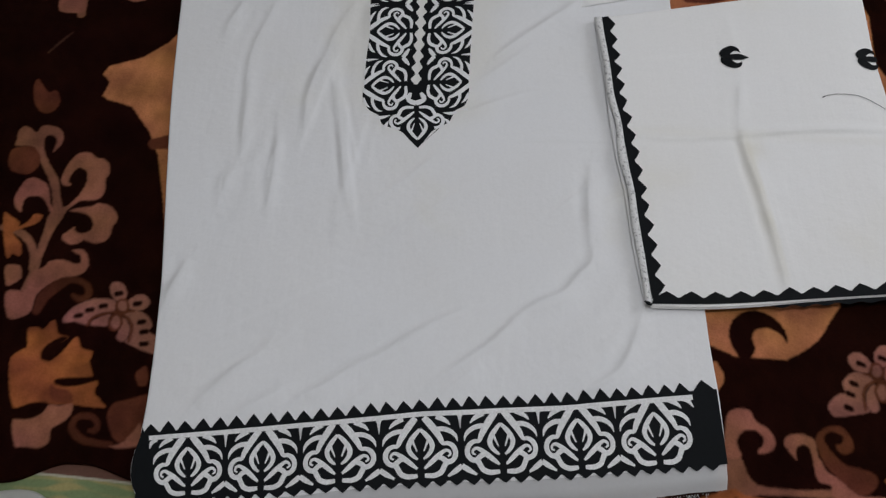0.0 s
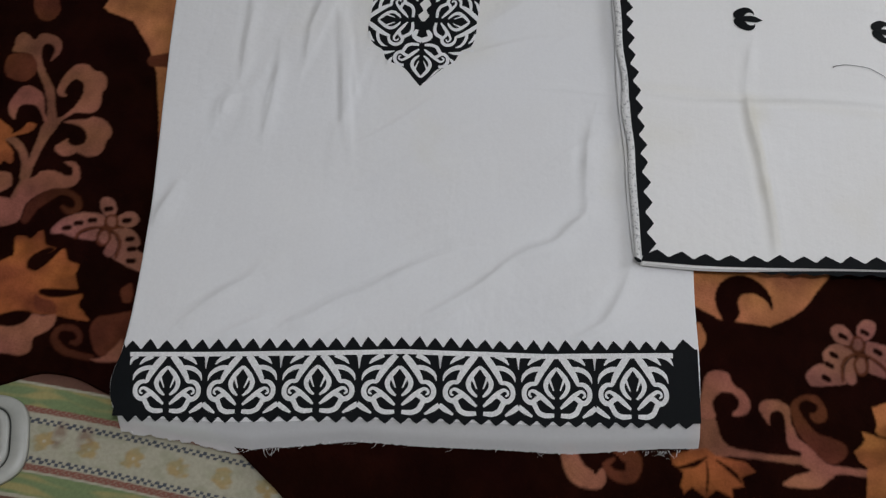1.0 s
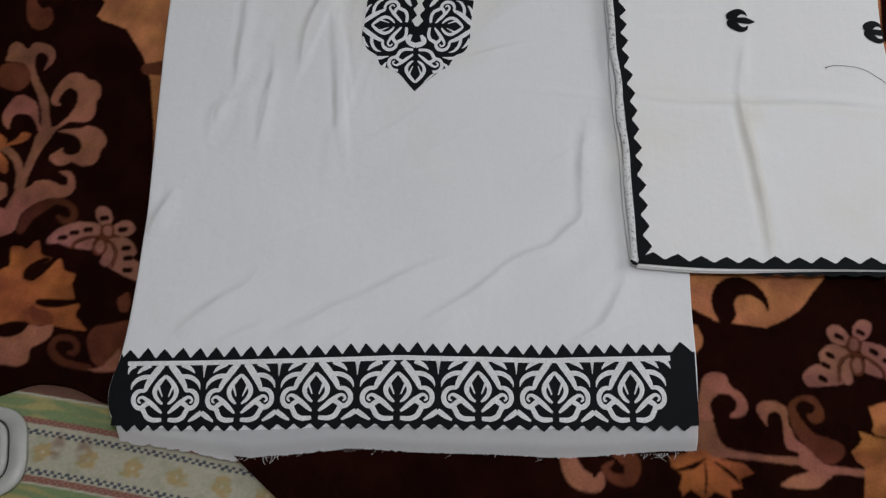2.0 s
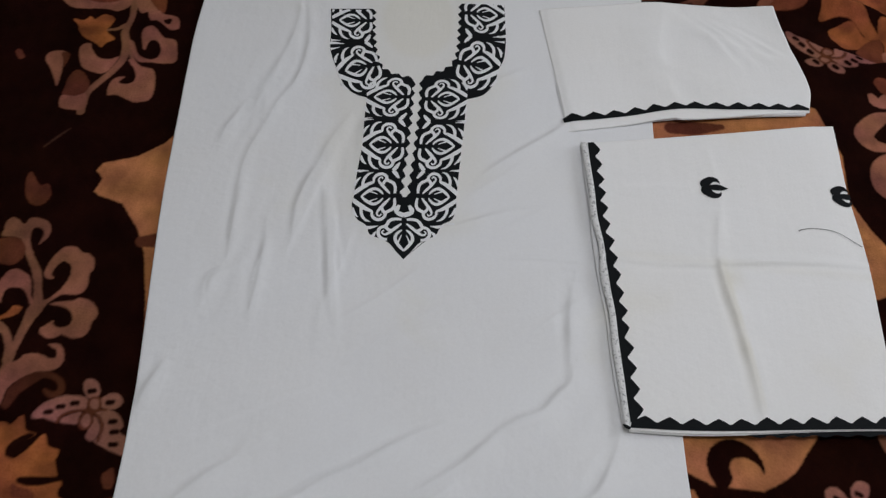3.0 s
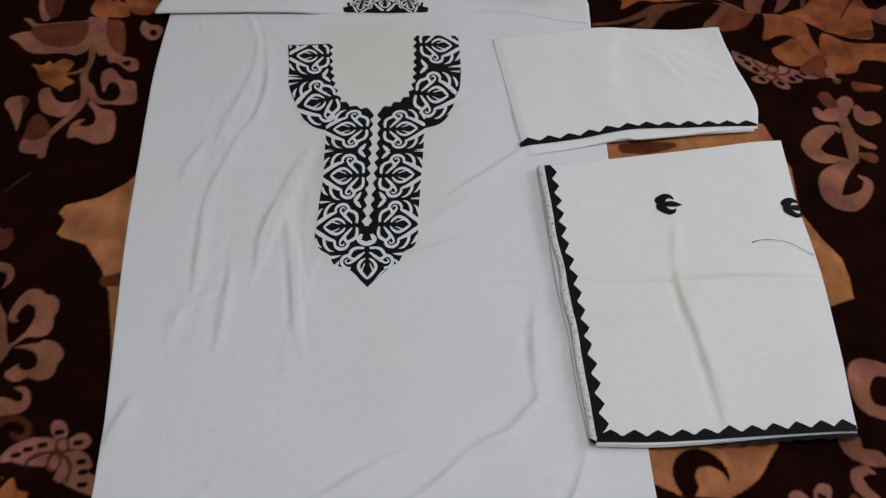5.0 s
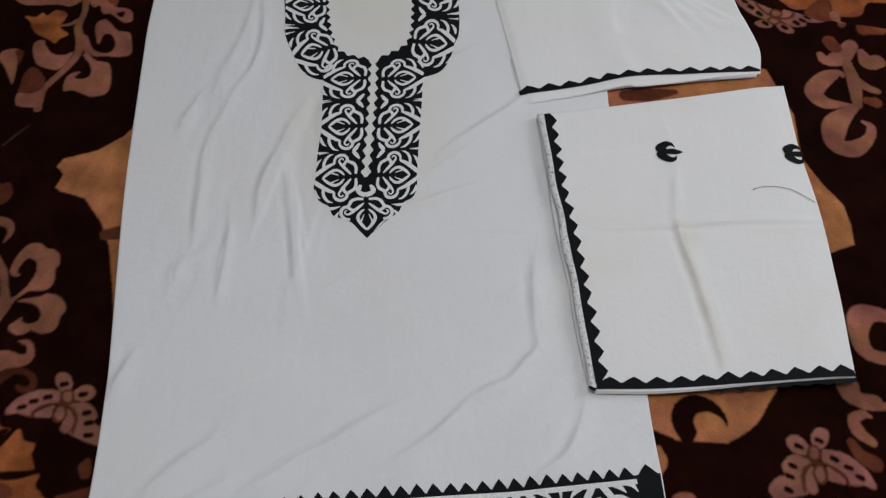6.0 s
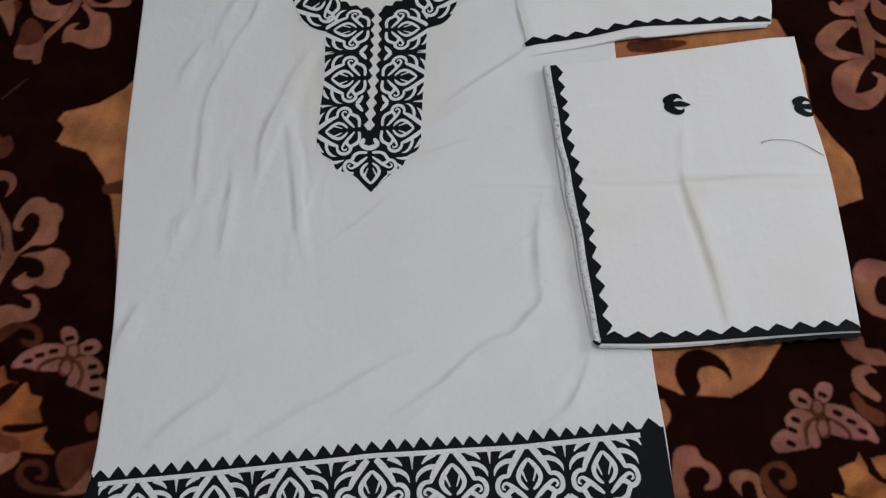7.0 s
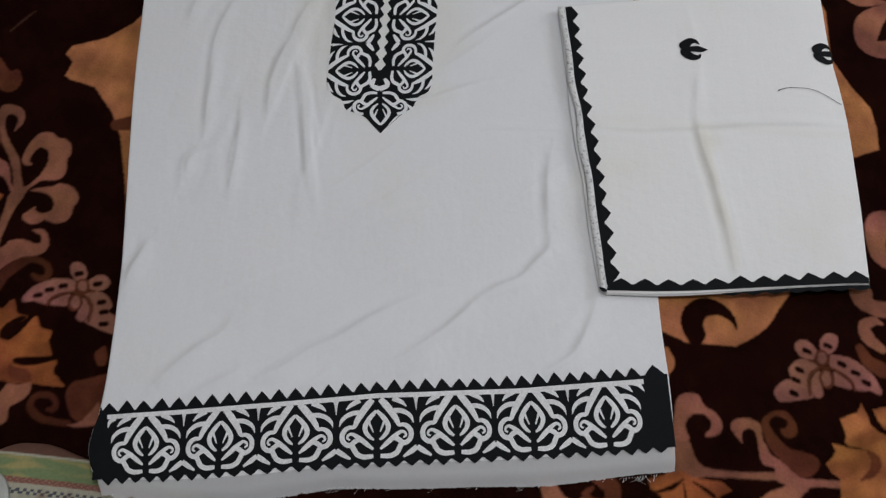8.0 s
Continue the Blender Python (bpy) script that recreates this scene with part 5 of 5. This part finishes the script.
lx, ly = patch([(0.2205, 0.2640), (0.2986, 0.2790), (0.3882, 0.3030), (0.5971, 0.3430)], [(0.1795, 0.5208), (0.3762, 0.5655), (0.5752, 0.5735)],
               [(0.2205, 0.2640), (0.1990, 0.3845), (0.1795, 0.5208)], [(0.5971, 0.3387), (0.6050, 0.3945), (0.5752, 0.5735)], 80, 60)
sheet("under_layer", lx, ly, sleeve_height(lx, ly) - 0.0016, WHITE, sleeve, "", 0.0045)

# ---------------------------------------------------------------- folded shawl
def shawl_height(x, y):
    z = 0.0075 + 0.0012 * ripple(x + 1, y, 17.0)
    z = z + crease(x, y, [(0.2900, 0.0262), (0.3376, 0.0246), (0.4220, 0.0335), (0.5162, 0.0464), (0.6293, 0.0543)], 0.0040, 0.0034, -0.001)
    z = z + crease(x, y, [(0.4319, 0.1238), (0.4220, 0.0345), (0.4350, -0.0548), (0.4440, -0.1242), (0.4500, -0.1980)], 0.0055, 0.0040, -0.001)
    z = z + crease(x, y, [(0.4220, 0.2726), (0.4339, 0.1635), (0.4269, 0.0444)], 0.008, 0.0009)
    z = z + crease(x, y, [(0.440, 0.02), (0.453, -0.08), (0.464, -0.19)], 0.007, 0.0012, -0.001)
    z = z + crease(x, y, [(0.27, 0.145), (0.33, 0.155), (0.40, 0.165)], 0.009, 0.0006)
    return z - 0.004 * smooth01((x - 0.58) / 0.06)


shawl = new("folded_shawl")
tagged(shawl, "folded white shawl with black zigzag borders and leaf sprigs", "shawl")


def shawl_sheet(name, lift, g, h, label=""):
    """One folded layer; g, h: how far it shows at the side and below."""
    b = [(0.2855 - g, -0.2175 - h), (0.3704, -0.2145 - h), (0.5093, -0.1977 - h), (0.6144 + g * 0.3, -0.1858 - h)]
    t = [(0.2480 - g, 0.2290), (0.4388, 0.2696), (0.6333 + g * 0.2, 0.3153)]
    le = [(0.2855 - g, -0.2175 - h), (0.2758 - g, -0.1044), (0.2660 - g, 0.0047), (0.2563 - g, 0.0940), (0.2480 - g, 0.2290)]
    ri = [(0.6144 + g * 0.3, -0.1858 - h), (0.6273, -0.0349), (0.6323, 0.0643), (0.6293, 0.1734), (0.6333 + g * 0.2, 0.3153)]
    x, y = patch(b, t, le, ri, 170, 220)
    ob = sheet(name, x, y, shawl_height(x, y) + lift, CREAM, shawl, label, 0.002)
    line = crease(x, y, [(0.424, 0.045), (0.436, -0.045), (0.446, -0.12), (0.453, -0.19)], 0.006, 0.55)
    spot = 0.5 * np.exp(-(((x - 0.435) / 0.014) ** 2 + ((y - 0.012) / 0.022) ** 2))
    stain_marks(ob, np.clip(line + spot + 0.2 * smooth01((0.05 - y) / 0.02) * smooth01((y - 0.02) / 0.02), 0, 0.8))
    return ob


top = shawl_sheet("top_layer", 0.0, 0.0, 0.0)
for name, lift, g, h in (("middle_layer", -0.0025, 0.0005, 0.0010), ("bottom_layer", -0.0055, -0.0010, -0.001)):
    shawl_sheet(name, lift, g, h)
# borders and sprigs of the shawl
tooth_strip("side_border", [(0.2860, -0.2086), (0.2781, -0.1044), (0.2692, 0.0047), (0.2582, 0.0940), (0.2498, 0.2295)],
            [(0.2945, -0.2036), (0.2865, -0.1044), (0.2781, 0.0047), (0.2667, 0.0940), (0.2592, 0.2314)], "outer", 16, 0.009, shawl_height, 0.0008, BLACK, shawl, "black zigzag side border")
tooth_strip("lower_border", [(0.2850, -0.2150), (0.3704, -0.2111), (0.5093, -0.1967), (0.6139, -0.1863)],
            [(0.2880, -0.2061), (0.3704, -0.2031), (0.5093, -0.1888), (0.6139, -0.1783)], "outer", 11, 0.0085, shawl_height, 0.0010, BLACK, shawl, "black zigzag lower border")
tooth_strip("under_border", [(0.4269, -0.2110), (0.5162, -0.2021), (0.6154, -0.1922)], [(0.4269, -0.2098), (0.5162, -0.1980), (0.6154, -0.1876)],
            "inner", 7, 0.003, shawl_height, -0.0016, BLACK, shawl, "black border edge of the layer below")
s = Stitching(lambda q: q, shawl_height)
s.stroke([(0.2815, -0.2155, 0.006), (0.2790, -0.165, 0.0085), (0.2735, -0.105, 0.0095), (0.2715, -0.055, 0.0085), (0.2640, -0.005, 0.0105), (0.2625, 0.045, 0.0080),
          (0.2545, 0.094, 0.0095), (0.2520, 0.15, 0.0085), (0.2440, 0.229, 0.010)], 0.0002, puff=0.0018)
s.done("rolled_edge", EDGE, shawl, "rolled white edge with small stitches")


# the edge of the fold below, wavering beside the rolled edge
s = Stitching(lambda q: q, lambda x, y: shawl_height(x, y) - 0.0045)
s.stroke([(0.2800, -0.2095, 0.005), (0.2720, -0.13, 0.007), (0.2655, -0.06, 0.004), (0.2600, 0.0, 0.008), (0.2540, 0.06, 0.006), (0.2500, 0.12, 0.004), (0.2420, 0.229, 0.005)], 0.0, puff=0.0009)
s.done("lower_fold_edge", WHITE, shawl)
s = Stitching(lambda q: q, shawl_height)
s.stroke([(0.2765, -0.2120, 0.002), (0.2810, -0.2150, 0.005), (0.2850, -0.2165, 0.003)], 0.0022)
s.done("corner_turn", BLACK, shawl, "black corner of the border showing at the fold")


def sprig(x, y, turn, cut):
    s = Stitching(framed((x, y), (math.cos(turn), math.sin(turn)), 0.018), shawl_height)
    lines = [[(0, -.95, .25), (.35, -.75, .75), (.78, -.2, .6), (.75, .25, .35), (.45, .5, .05)],
             [(0, -.95, .25), (-.35, -.75, .75), (-.78, -.2, .6), (-.75, .25, .35), (-.45, .5, .05)],
             [(0, -.9, .2), (0, -.3, .5), (0, .5, .55), (0, 1.1, .05)]]
    for k, pts in enumerate(lines):
        s.stroke(pts if not cut else [(a, min(b, 0.45), c) for a, b, c in pts], 0.0008 + 0.0001 * k)
    return s.done("leaf_sprig", BLACK, shawl, "black embroidered leaf sprig")


sprig(0.4294, 0.1645, 0.05, False)
sprig(0.6224, 0.1754, 0.05, True)
# a loose thread lying on the shawl
s = Stitching(lambda q: q, shawl_height)
s.stroke([(0.5405, 0.1005, 0.0022), (0.5450, 0.1035, 0.0008), (0.5638, 0.1079, 0.0006), (0.5956, 0.1049, 0.0006), (0.6293, 0.0861, 0.0006)], 0.0012, puff=0.0003)
s.done("loose_thread", thread_material("dark_thread", (0.0499, 0.0444, 0.055)), shawl, "loose dark sewing thread")
# sleeve border
tooth_strip("zigzag_border", [(0.2171, 0.2721), (0.3106, 0.2955), (0.4001, 0.3213), (0.4956, 0.3318), (0.6030, 0.3462)],
            [(0.2151, 0.2801), (0.3106, 0.3024), (0.4001, 0.3288), (0.4956, 0.3377), (0.6030, 0.3512)], "outer", 12, 0.0085, sleeve_height, 0.0008, BLACK, sleeve, "black zigzag border")

# ---------------------------------------------------------------- printed bedsheet under the blanket
sheet_x, sheet_y = np.meshgrid(np.concatenate([np.linspace(-0.99, -0.44, 20), np.linspace(-0.438, 0.02, 360), np.linspace(0.03, 1.29, 20)]),
                               np.concatenate([np.linspace(-0.89, -0.62, 12), np.linspace(-0.618, -0.40, 180), np.linspace(-0.39, 1.05, 20)]))
CREAM_DYE, GREEN_DYE, GOLD_DYE, ROSE_DYE, SLATE_DYE, UMBER_DYE = (0.42, 0.40, 0.31), (0.19, 0.25, 0.12), (0.40, 0.33, 0.14), (0.24, 0.10, 0.075), (0.075, 0.085, 0.105), (0.15, 0.075, 0.055)
dye = np.empty((*sheet_x.shape, 3))
dye[:] = CREAM_DYE
along_x, along_y = 0.9967, -0.0816      # the stripes run nearly along the bed's foot
run_s = (sheet_x + 0.376) * along_x + (sheet_y + 0.470) * along_y
run_d = -(-(sheet_x + 0.376) * along_y + (sheet_y + 0.470) * along_x) + 0.0015 * np.sin(run_s * 17)


def dye_band(lo, hi, colour, fade=0.0008):
    k = np.clip((run_d - lo) / fade, 0, 1) * np.clip((hi - run_d) / fade, 0, 1)
    dye[:] = dye * (1 - k[..., None]) + np.array(colour) * k[..., None]
    return k


dye_band(-0.060, -0.036, UMBER_DYE)
green = dye_band(-0.034, -0.010, GREEN_DYE)
gold = green * np.clip(np.sin(run_d * 520 + 1.5 * np.sin(run_s * 60)) * 0.5 + 0.7 * ripple(run_s, run_d, 90), 0, 0.8)
dye[:] = dye * (1 - gold[..., None]) + np.array(GOLD_DYE) * gold[..., None]
dye_band(-0.0115, -0.0045, ROSE_DYE)
line = np.clip(np.sin(run_s * 900 + np.sin(run_d * 1400) * 2) - 0.4, 0, 1) * ((run_d > -0.011) & (run_d < -0.005)) * 0.6
dye[:] = dye * (1 - line[..., None]) + np.array(CREAM_DYE) * line[..., None]
rose = dye_band(0.0475, 0.0550, ROSE_DYE)
line = rose * np.clip(np.sin(run_s * 900 + np.sin(run_d * 1400) * 2) - 0.4, 0, 1) * 0.6
dye[:] = dye * (1 - line[..., None]) + np.array(CREAM_DYE) * line[..., None]
green = dye_band(0.0565, 0.0800, GREEN_DYE)
gold = green * np.clip(np.sin(run_d * 520 + 1.5 * np.sin(run_s * 60)) * 0.5 + 0.7 * ripple(run_s, run_d, 90), 0, 0.8)
dye[:] = dye * (1 - gold[..., None]) + np.array(GOLD_DYE) * gold[..., None]
dye_band(0.0830, 0.120, UMBER_DYE)
for lo in (0.0, 0.040):
    k = np.floor(run_s / 0.0040) + np.floor((run_d - lo) / 0.0034)
    k = ((k % 2) == 0) * np.clip((run_d - lo) / 0.0006, 0, 1) * np.clip((lo + 0.0068 - run_d) / 0.0006, 0, 1)
    dye[:] = dye * (1 - k[..., None]) + np.array(SLATE_DYE) * k[..., None]
for i in range(-3, 10):
    a, d = run_s - 0.033 - 0.0485 * i, run_d - 0.023
    rad, turn = np.hypot(a, d), np.arctan2(d, a)
    k = np.clip((0.0135 * (0.88 + 0.06 * np.cos(6 * turn + i) + 0.22 * ripple(sheet_x, sheet_y, 330)) - rad) / 0.006, 0, 0.66)
    dye[:] = dye * (1 - k[..., None]) + np.array((0.40, 0.26, 0.07)) * k[..., None]
    k = np.clip((0.0022 - rad) / 0.001, 0, 1)
    dye[:] = dye * (1 - k[..., None]) + np.array((0.45, 0.40, 0.30)) * k[..., None]
leafy = np.clip(ripple(sheet_x, sheet_y, 160) * 0.5, 0, 0.35) * ((run_d > 0.006) & (run_d < 0.040))
dye[:] = dye * (1 - leafy[..., None]) + np.array((0.27, 0.29, 0.18)) * leafy[..., None]
rust = np.clip(1.0 - np.hypot((run_s - 0.046) / 0.009, (run_d - 0.014) / 0.018), 0, 0.55) + np.clip(1.0 - np.hypot((run_s - 0.074) / 0.011, (run_d - 0.013) / 0.016), 0, 0.6)
rust = rust * np.clip(0.8 + 0.5 * ripple(sheet_x, sheet_y, 240), 0, 1)
dye[:] = dye * (1 - rust[..., None]) + np.array((0.16, 0.07, 0.045)) * rust[..., None]

m_sheet, n, l, p = nodes_of("printed_sheet")
att = n.new("ShaderNodeAttribute")
att.attribute_name = "print"
co = n.new("ShaderNodeTexCoord").outputs["Object"]
grain = noise_node(n, l, 240.0, 3.0, 0.6, co)
r1 = ramp_node(n, l, grain.outputs["Fac"], [(0.3, (0.88, 0.88, 0.88)), (0.7, (1.05, 1.05, 1.05))])
l.new(mix_node(n, l, "MULTIPLY", 1.0, att.outputs["Color"], r1.outputs[0]), p.inputs["Base Color"])
p.inputs["Roughness"].default_value = 0.9
p.inputs["Specular IOR Level"].default_value = 0.15
l.new(bump_node(n, l, weave(n, l, co, 0.0012), 0.3, 0.0004), p.inputs["Normal"])
bedsheet = sheet("bedsheet", sheet_x, sheet_y, -0.0165 + 0.001 * ripple(sheet_x, sheet_y, 30), m_sheet, None, "", 0.002)
tagged(bedsheet, "printed cotton bedsheet with striped bands, checks and faded flowers", "bedsheet")
layer = bedsheet.data.color_attributes.new("print", "FLOAT_COLOR", "POINT")
full = np.ones((len(bedsheet.data.vertices), 4))
full[: dye.shape[0] * dye.shape[1], :3] = dye.reshape(-1, 3)
layer.data.foreach_set("color", full.ravel())

# ---------------------------------------------------------------- plastic basket rim on the bedsheet
m_plastic, n, l, p = nodes_of("white_plastic")
r1 = ramp_node(n, l, noise_node(n, l, 25.0, 5.0).outputs["Fac"], [(0.3, (0.34, 0.35, 0.325)), (0.7, (0.46, 0.47, 0.44))])
l.new(r1.outputs[0], p.inputs["Base Color"])
p.inputs["Roughness"].default_value = 0.38
m_dark, n, l, p = nodes_of("dark_plastic_slot")
r1 = ramp_node(n, l, noise_node(n, l, 40.0, 4.0).outputs["Fac"], [(0.3, (0.03, 0.035, 0.03)), (0.7, (0.07, 0.075, 0.065))])
l.new(r1.outputs[0], p.inputs["Base Color"])
p.inputs["Roughness"].default_value = 0.45


def superloop(cx, cy, a, b, power, count):
    out = []
    for k in range(count):
        t = 2 * math.pi * k / count
        c, s = math.cos(t), math.sin(t)
        out.append((cx + a * abs(c) ** (2 / power) * (1 if c >= 0 else -1), cy + b * abs(s) ** (2 / power) * (1 if s >= 0 else -1)))
    return np.array(out)


def swept_rim(name, loop, profile, material, parent, turn, about):
    """A closed ring: the profile's pairs are (inwards, up)."""
    c = loop.mean(0)
    inward = c - loop
    inward /= np.linalg.norm(inward, axis=1)[:, None]
    verts, faces, k = [], [], len(loop)
    for off, up in profile:
        q = loop + inward * off
        verts += [(x, y, up) for x, y in q]
    m = len(profile)
    for j in range(m):
        for i in range(k):
            a, b = j * k + i, j * k + (i + 1) % k
            c2, d = ((j + 1) % m) * k + (i + 1) % k, ((j + 1) % m) * k + i
            faces.append((a, b, c2, d))
    r, o = Matrix.Rotation(radians(turn), 3, "Z"), Vector((*about, 0))
    verts = [tuple(r @ (Vector(v) - o) + o) for v in verts]
    return part(name, verts, faces, material, parent)


basket = new("plastic_basket")
tagged(basket, "pale grey plastic basket rim resting on the bedsheet", "basket")
CENTRE, LEAN_BY = (-0.441, -0.512), 14
rim_loop = superloop(*CENTRE, 0.083, 0.052, 3.4, 90)
swept_rim("outer_rim", rim_loop, [(0.0, -0.0148), (0.0005, -0.010), (0.003, -0.0085), (0.015, -0.0055), (0.0165, -0.0075), (0.0165, -0.0148)], m_plastic, basket, LEAN_BY, CENTRE)
swept_rim("rim_slot", rim_loop, [(0.0166, -0.0148), (0.0166, -0.010), (0.0185, -0.010), (0.0185, -0.0148)], m_dark, basket, LEAN_BY, CENTRE)
swept_rim("inner_rim", rim_loop, [(0.0186, -0.0148), (0.0186, -0.007), (0.021, -0.004), (0.027, -0.0035), (0.0295, -0.006), (0.0295, -0.0148)], m_plastic, basket, LEAN_BY, CENTRE)
swept_rim("inner_ledge", rim_loop, [(0.0296, -0.0148), (0.0296, -0.012), (0.036, -0.0125), (0.036, -0.0148)], m_plastic, basket, LEAN_BY, CENTRE)

# ---------------------------------------------------------------- pillow at the head of the bed
m_pillow, n, l, p = nodes_of("pillow_print")
co = n.new("ShaderNodeTexCoord").outputs["Object"]
r1 = ramp_node(n, l, noise_node(n, l, 34.0, 5.0, 0.65, co).outputs["Fac"], [(0.42, (0.36, 0.34, 0.32)), (0.5, (0.27, 0.25, 0.235)), (0.62, (0.38, 0.36, 0.34))])
l.new(r1.outputs[0], p.inputs["Base Color"])
p.inputs["Roughness"].default_value = 0.9
l.new(bump_node(n, l, weave(n, l, co, 0.0015), 0.3, 0.0005), p.inputs["Normal"])
pu, pv = np.meshgrid(np.linspace(-1, 1, 60), np.linspace(-1, 1, 40))
bulge = (np.clip(1 - np.abs(pu) ** 2.6, 0, 1) * np.clip(1 - np.abs(pv) ** 2.6, 0, 1)) ** 0.5
px = 0.86 + 0.34 * pu * (1 - 0.05 * (1 - pv ** 2))
py = 0.955 + 0.20 * pv * (1 - 0.05 * (1 - pu ** 2)) - 0.10 * pu
pillow = sheet("pillow", px, py, -0.012 + 0.085 * bulge + 0.004 * ripple(px, py, 28) * bulge, m_pillow, None, "", 0.003)
tagged(pillow, "pale grey printed pillow at the head of the bed", "pillow")

# ---------------------------------------------------------------- artificial flowers at the head of the bed


def leaf_mesh(base, tip, wide, lift, curl, material, parent, name, label="", notch=0.0):
    """A thin pointed petal or leaf from base to tip, bent along its length."""
    b, t = np.array(base, float), np.array(tip, float)
    axis = t - b
    side = np.cross(axis, (0, 0, 1))
    side /= np.linalg.norm(side)
    verts, faces, k, m = [], [], 14, 7
    for i in range(k):
        s = i / (k - 1)
        w = wide * (math.sin(math.pi * min(0.985, 0.10 + 0.88 * s)) ** 0.9) * (1 + 0.08 * math.sin(9 * s))
        for j in range(m):
            u = 2 * j / (m - 1) - 1
            q = b + axis * (s - notch * u * u * s * 0.2) + side * u * w
            q[2] += lift * math.sin(math.pi * s) + curl * u * u * w
            verts.append(q)
    for i in range(k - 1):
        for j in range(m - 1):
            a = i * m + j
            faces.append((a, a + 1, a + m + 1, a + m))
    ob = part(name, verts, faces, material, parent, label)
    sol = ob.modifiers.new("thickness", "SOLIDIFY")
    sol.thickness = 0.0006
    return ob


def petal_material(name, low, high, rough=0.7):
    m, n, l, p = nodes_of(name)
    r = ramp_node(n, l, noise_node(n, l, 45.0, 4.0).outputs["Fac"], [(0.3, low), (0.7, high)])
    l.new(r.outputs[0], p.inputs["Base Color"])
    p.inputs["Roughness"].default_value = rough
    p.inputs["Subsurface Weight"].default_value = 0.0
    return m


PETAL = petal_material("white_petal", (0.36, 0.375, 0.355), (0.48, 0.495, 0.475))
BROWN_LEAF = petal_material("brown_leaf", (0.045, 0.016, 0.011), (0.08, 0.028, 0.018))
GREEN_LEAF = petal_material("green_leaf", (0.016, 0.032, 0.014), (0.036, 0.068, 0.032))
STRAW = petal_material("straw", (0.15, 0.125, 0.075), (0.24, 0.20, 0.13))


def stalk(name, pts, radius, material, parent):
    c = bpy.data.curves.new(name, "CURVE")
    c.dimensions, c.bevel_depth, c.bevel_resolution = "3D", radius, 2
    sp = c.splines.new("POLY")
    line = spline(pts, 14)
    sp.points.add(len(line) - 1)
    for q, v in zip(sp.points, line):
        q.co = (*v, 1)
    c.materials.append(material)
    ob = new(name, c)
    me = bpy.data.meshes.new_from_object(ob)
    bpy.data.objects.remove(ob)
    ob = new(name, me)
    ob.parent = parent
    return ob


spray = new("artificial_flower_spray")
tagged(spray, "artificial white flower with brown leaf lying on the kurta shoulder", "artificial flower")
leaf_mesh((0.262, 0.800, 0.040), (0.276, 0.627, 0.020), 0.036, 0.010, 0.15, PETAL, spray, "petal")
leaf_mesh((0.235, 0.820, 0.042), (0.249, 0.679, 0.026), 0.030, 0.012, 0.15, PETAL, spray, "petal")
leaf_mesh((0.318, 0.810, 0.040), (0.314, 0.684, 0.020), 0.026, 0.010, 0.15, PETAL, spray, "petal")
leaf_mesh((0.345, 0.800, 0.042), (0.369, 0.669, 0.026), 0.026, 0.012, 0.15, PETAL, spray, "petal")
leaf_mesh((0.352, 0.790, 0.060), (0.326, 0.682, 0.036), 0.011, 0.010, 0.2, BROWN_LEAF, spray, "leaf", "dark brown pointed leaf")
stalk("stamen", [(0.285, 0.775, 0.055), (0.300, 0.735, 0.050), (0.292, 0.712, 0.040)], 0.0012, STRAW, spray)
stalk("stamen", [(0.300, 0.780, 0.055), (0.309, 0.745, 0.052), (0.303, 0.722, 0.044)], 0.0012, STRAW, spray)

posy = new("straw_net_posy")
tagged(posy, "straw net ribbon with thin pale stalks on the blanket", "dried flowers")
for i in range(5):
    x = 0.474 + 0.006 * i
    stalk("net_strand", [(x, 0.672 + 0.004 * (i % 2), 0.024), (x - 0.003, 0.705, 0.033), (x + 0.002, 0.745, 0.032)], 0.0007, STRAW, posy)
    y = 0.677 + 0.011 * i
    stalk("net_strand", [(0.472, y, 0.027), (0.486, y + 0.003, 0.034), (0.500, y, 0.028)], 0.0007, STRAW, posy)
for a, b in ((0.448, 0.705), (0.455, 0.722), (0.462, 0.735), (0.470, 0.715)):
    stalk("thin_stalk", [(a, b, 0.026), (a + 0.022, b + 0.012, 0.040), (a + 0.034, b + 0.05, 0.045), (a + 0.036, b + 0.09, 0.04)], 0.0006, STRAW, posy)
leaf_mesh((0.528, 0.80, 0.05), (0.512, 0.705, 0.035), 0.014, 0.01, 0.2, BROWN_LEAF, posy, "leaf", "dark brown leaf")

bough = new("artificial_leaf_bough")
tagged(bough, "artificial green leaf and white flower beside the pillow", "artificial flower")
leaf_mesh((0.775, 0.735, 0.036), (0.868, 0.708, 0.030), 0.026, 0.016, -0.2, GREEN_LEAF, bough, "leaf", "dark green leaf")
leaf_mesh((0.800, 0.725, 0.046), (0.872, 0.702, 0.036), 0.012, 0.012, -0.2, petal_material("pale_leaf", (0.09, 0.15, 0.08), (0.15, 0.22, 0.13)), bough, "leaf", "pale green leaf")
leaf_mesh((0.960, 0.735, 0.050), (0.865, 0.720, 0.040), 0.030, 0.016, 0.15, PETAL, bough, "petal")
leaf_mesh((0.960, 0.700, 0.046), (0.872, 0.676, 0.036), 0.026, 0.016, 0.15, PETAL, bough, "petal")
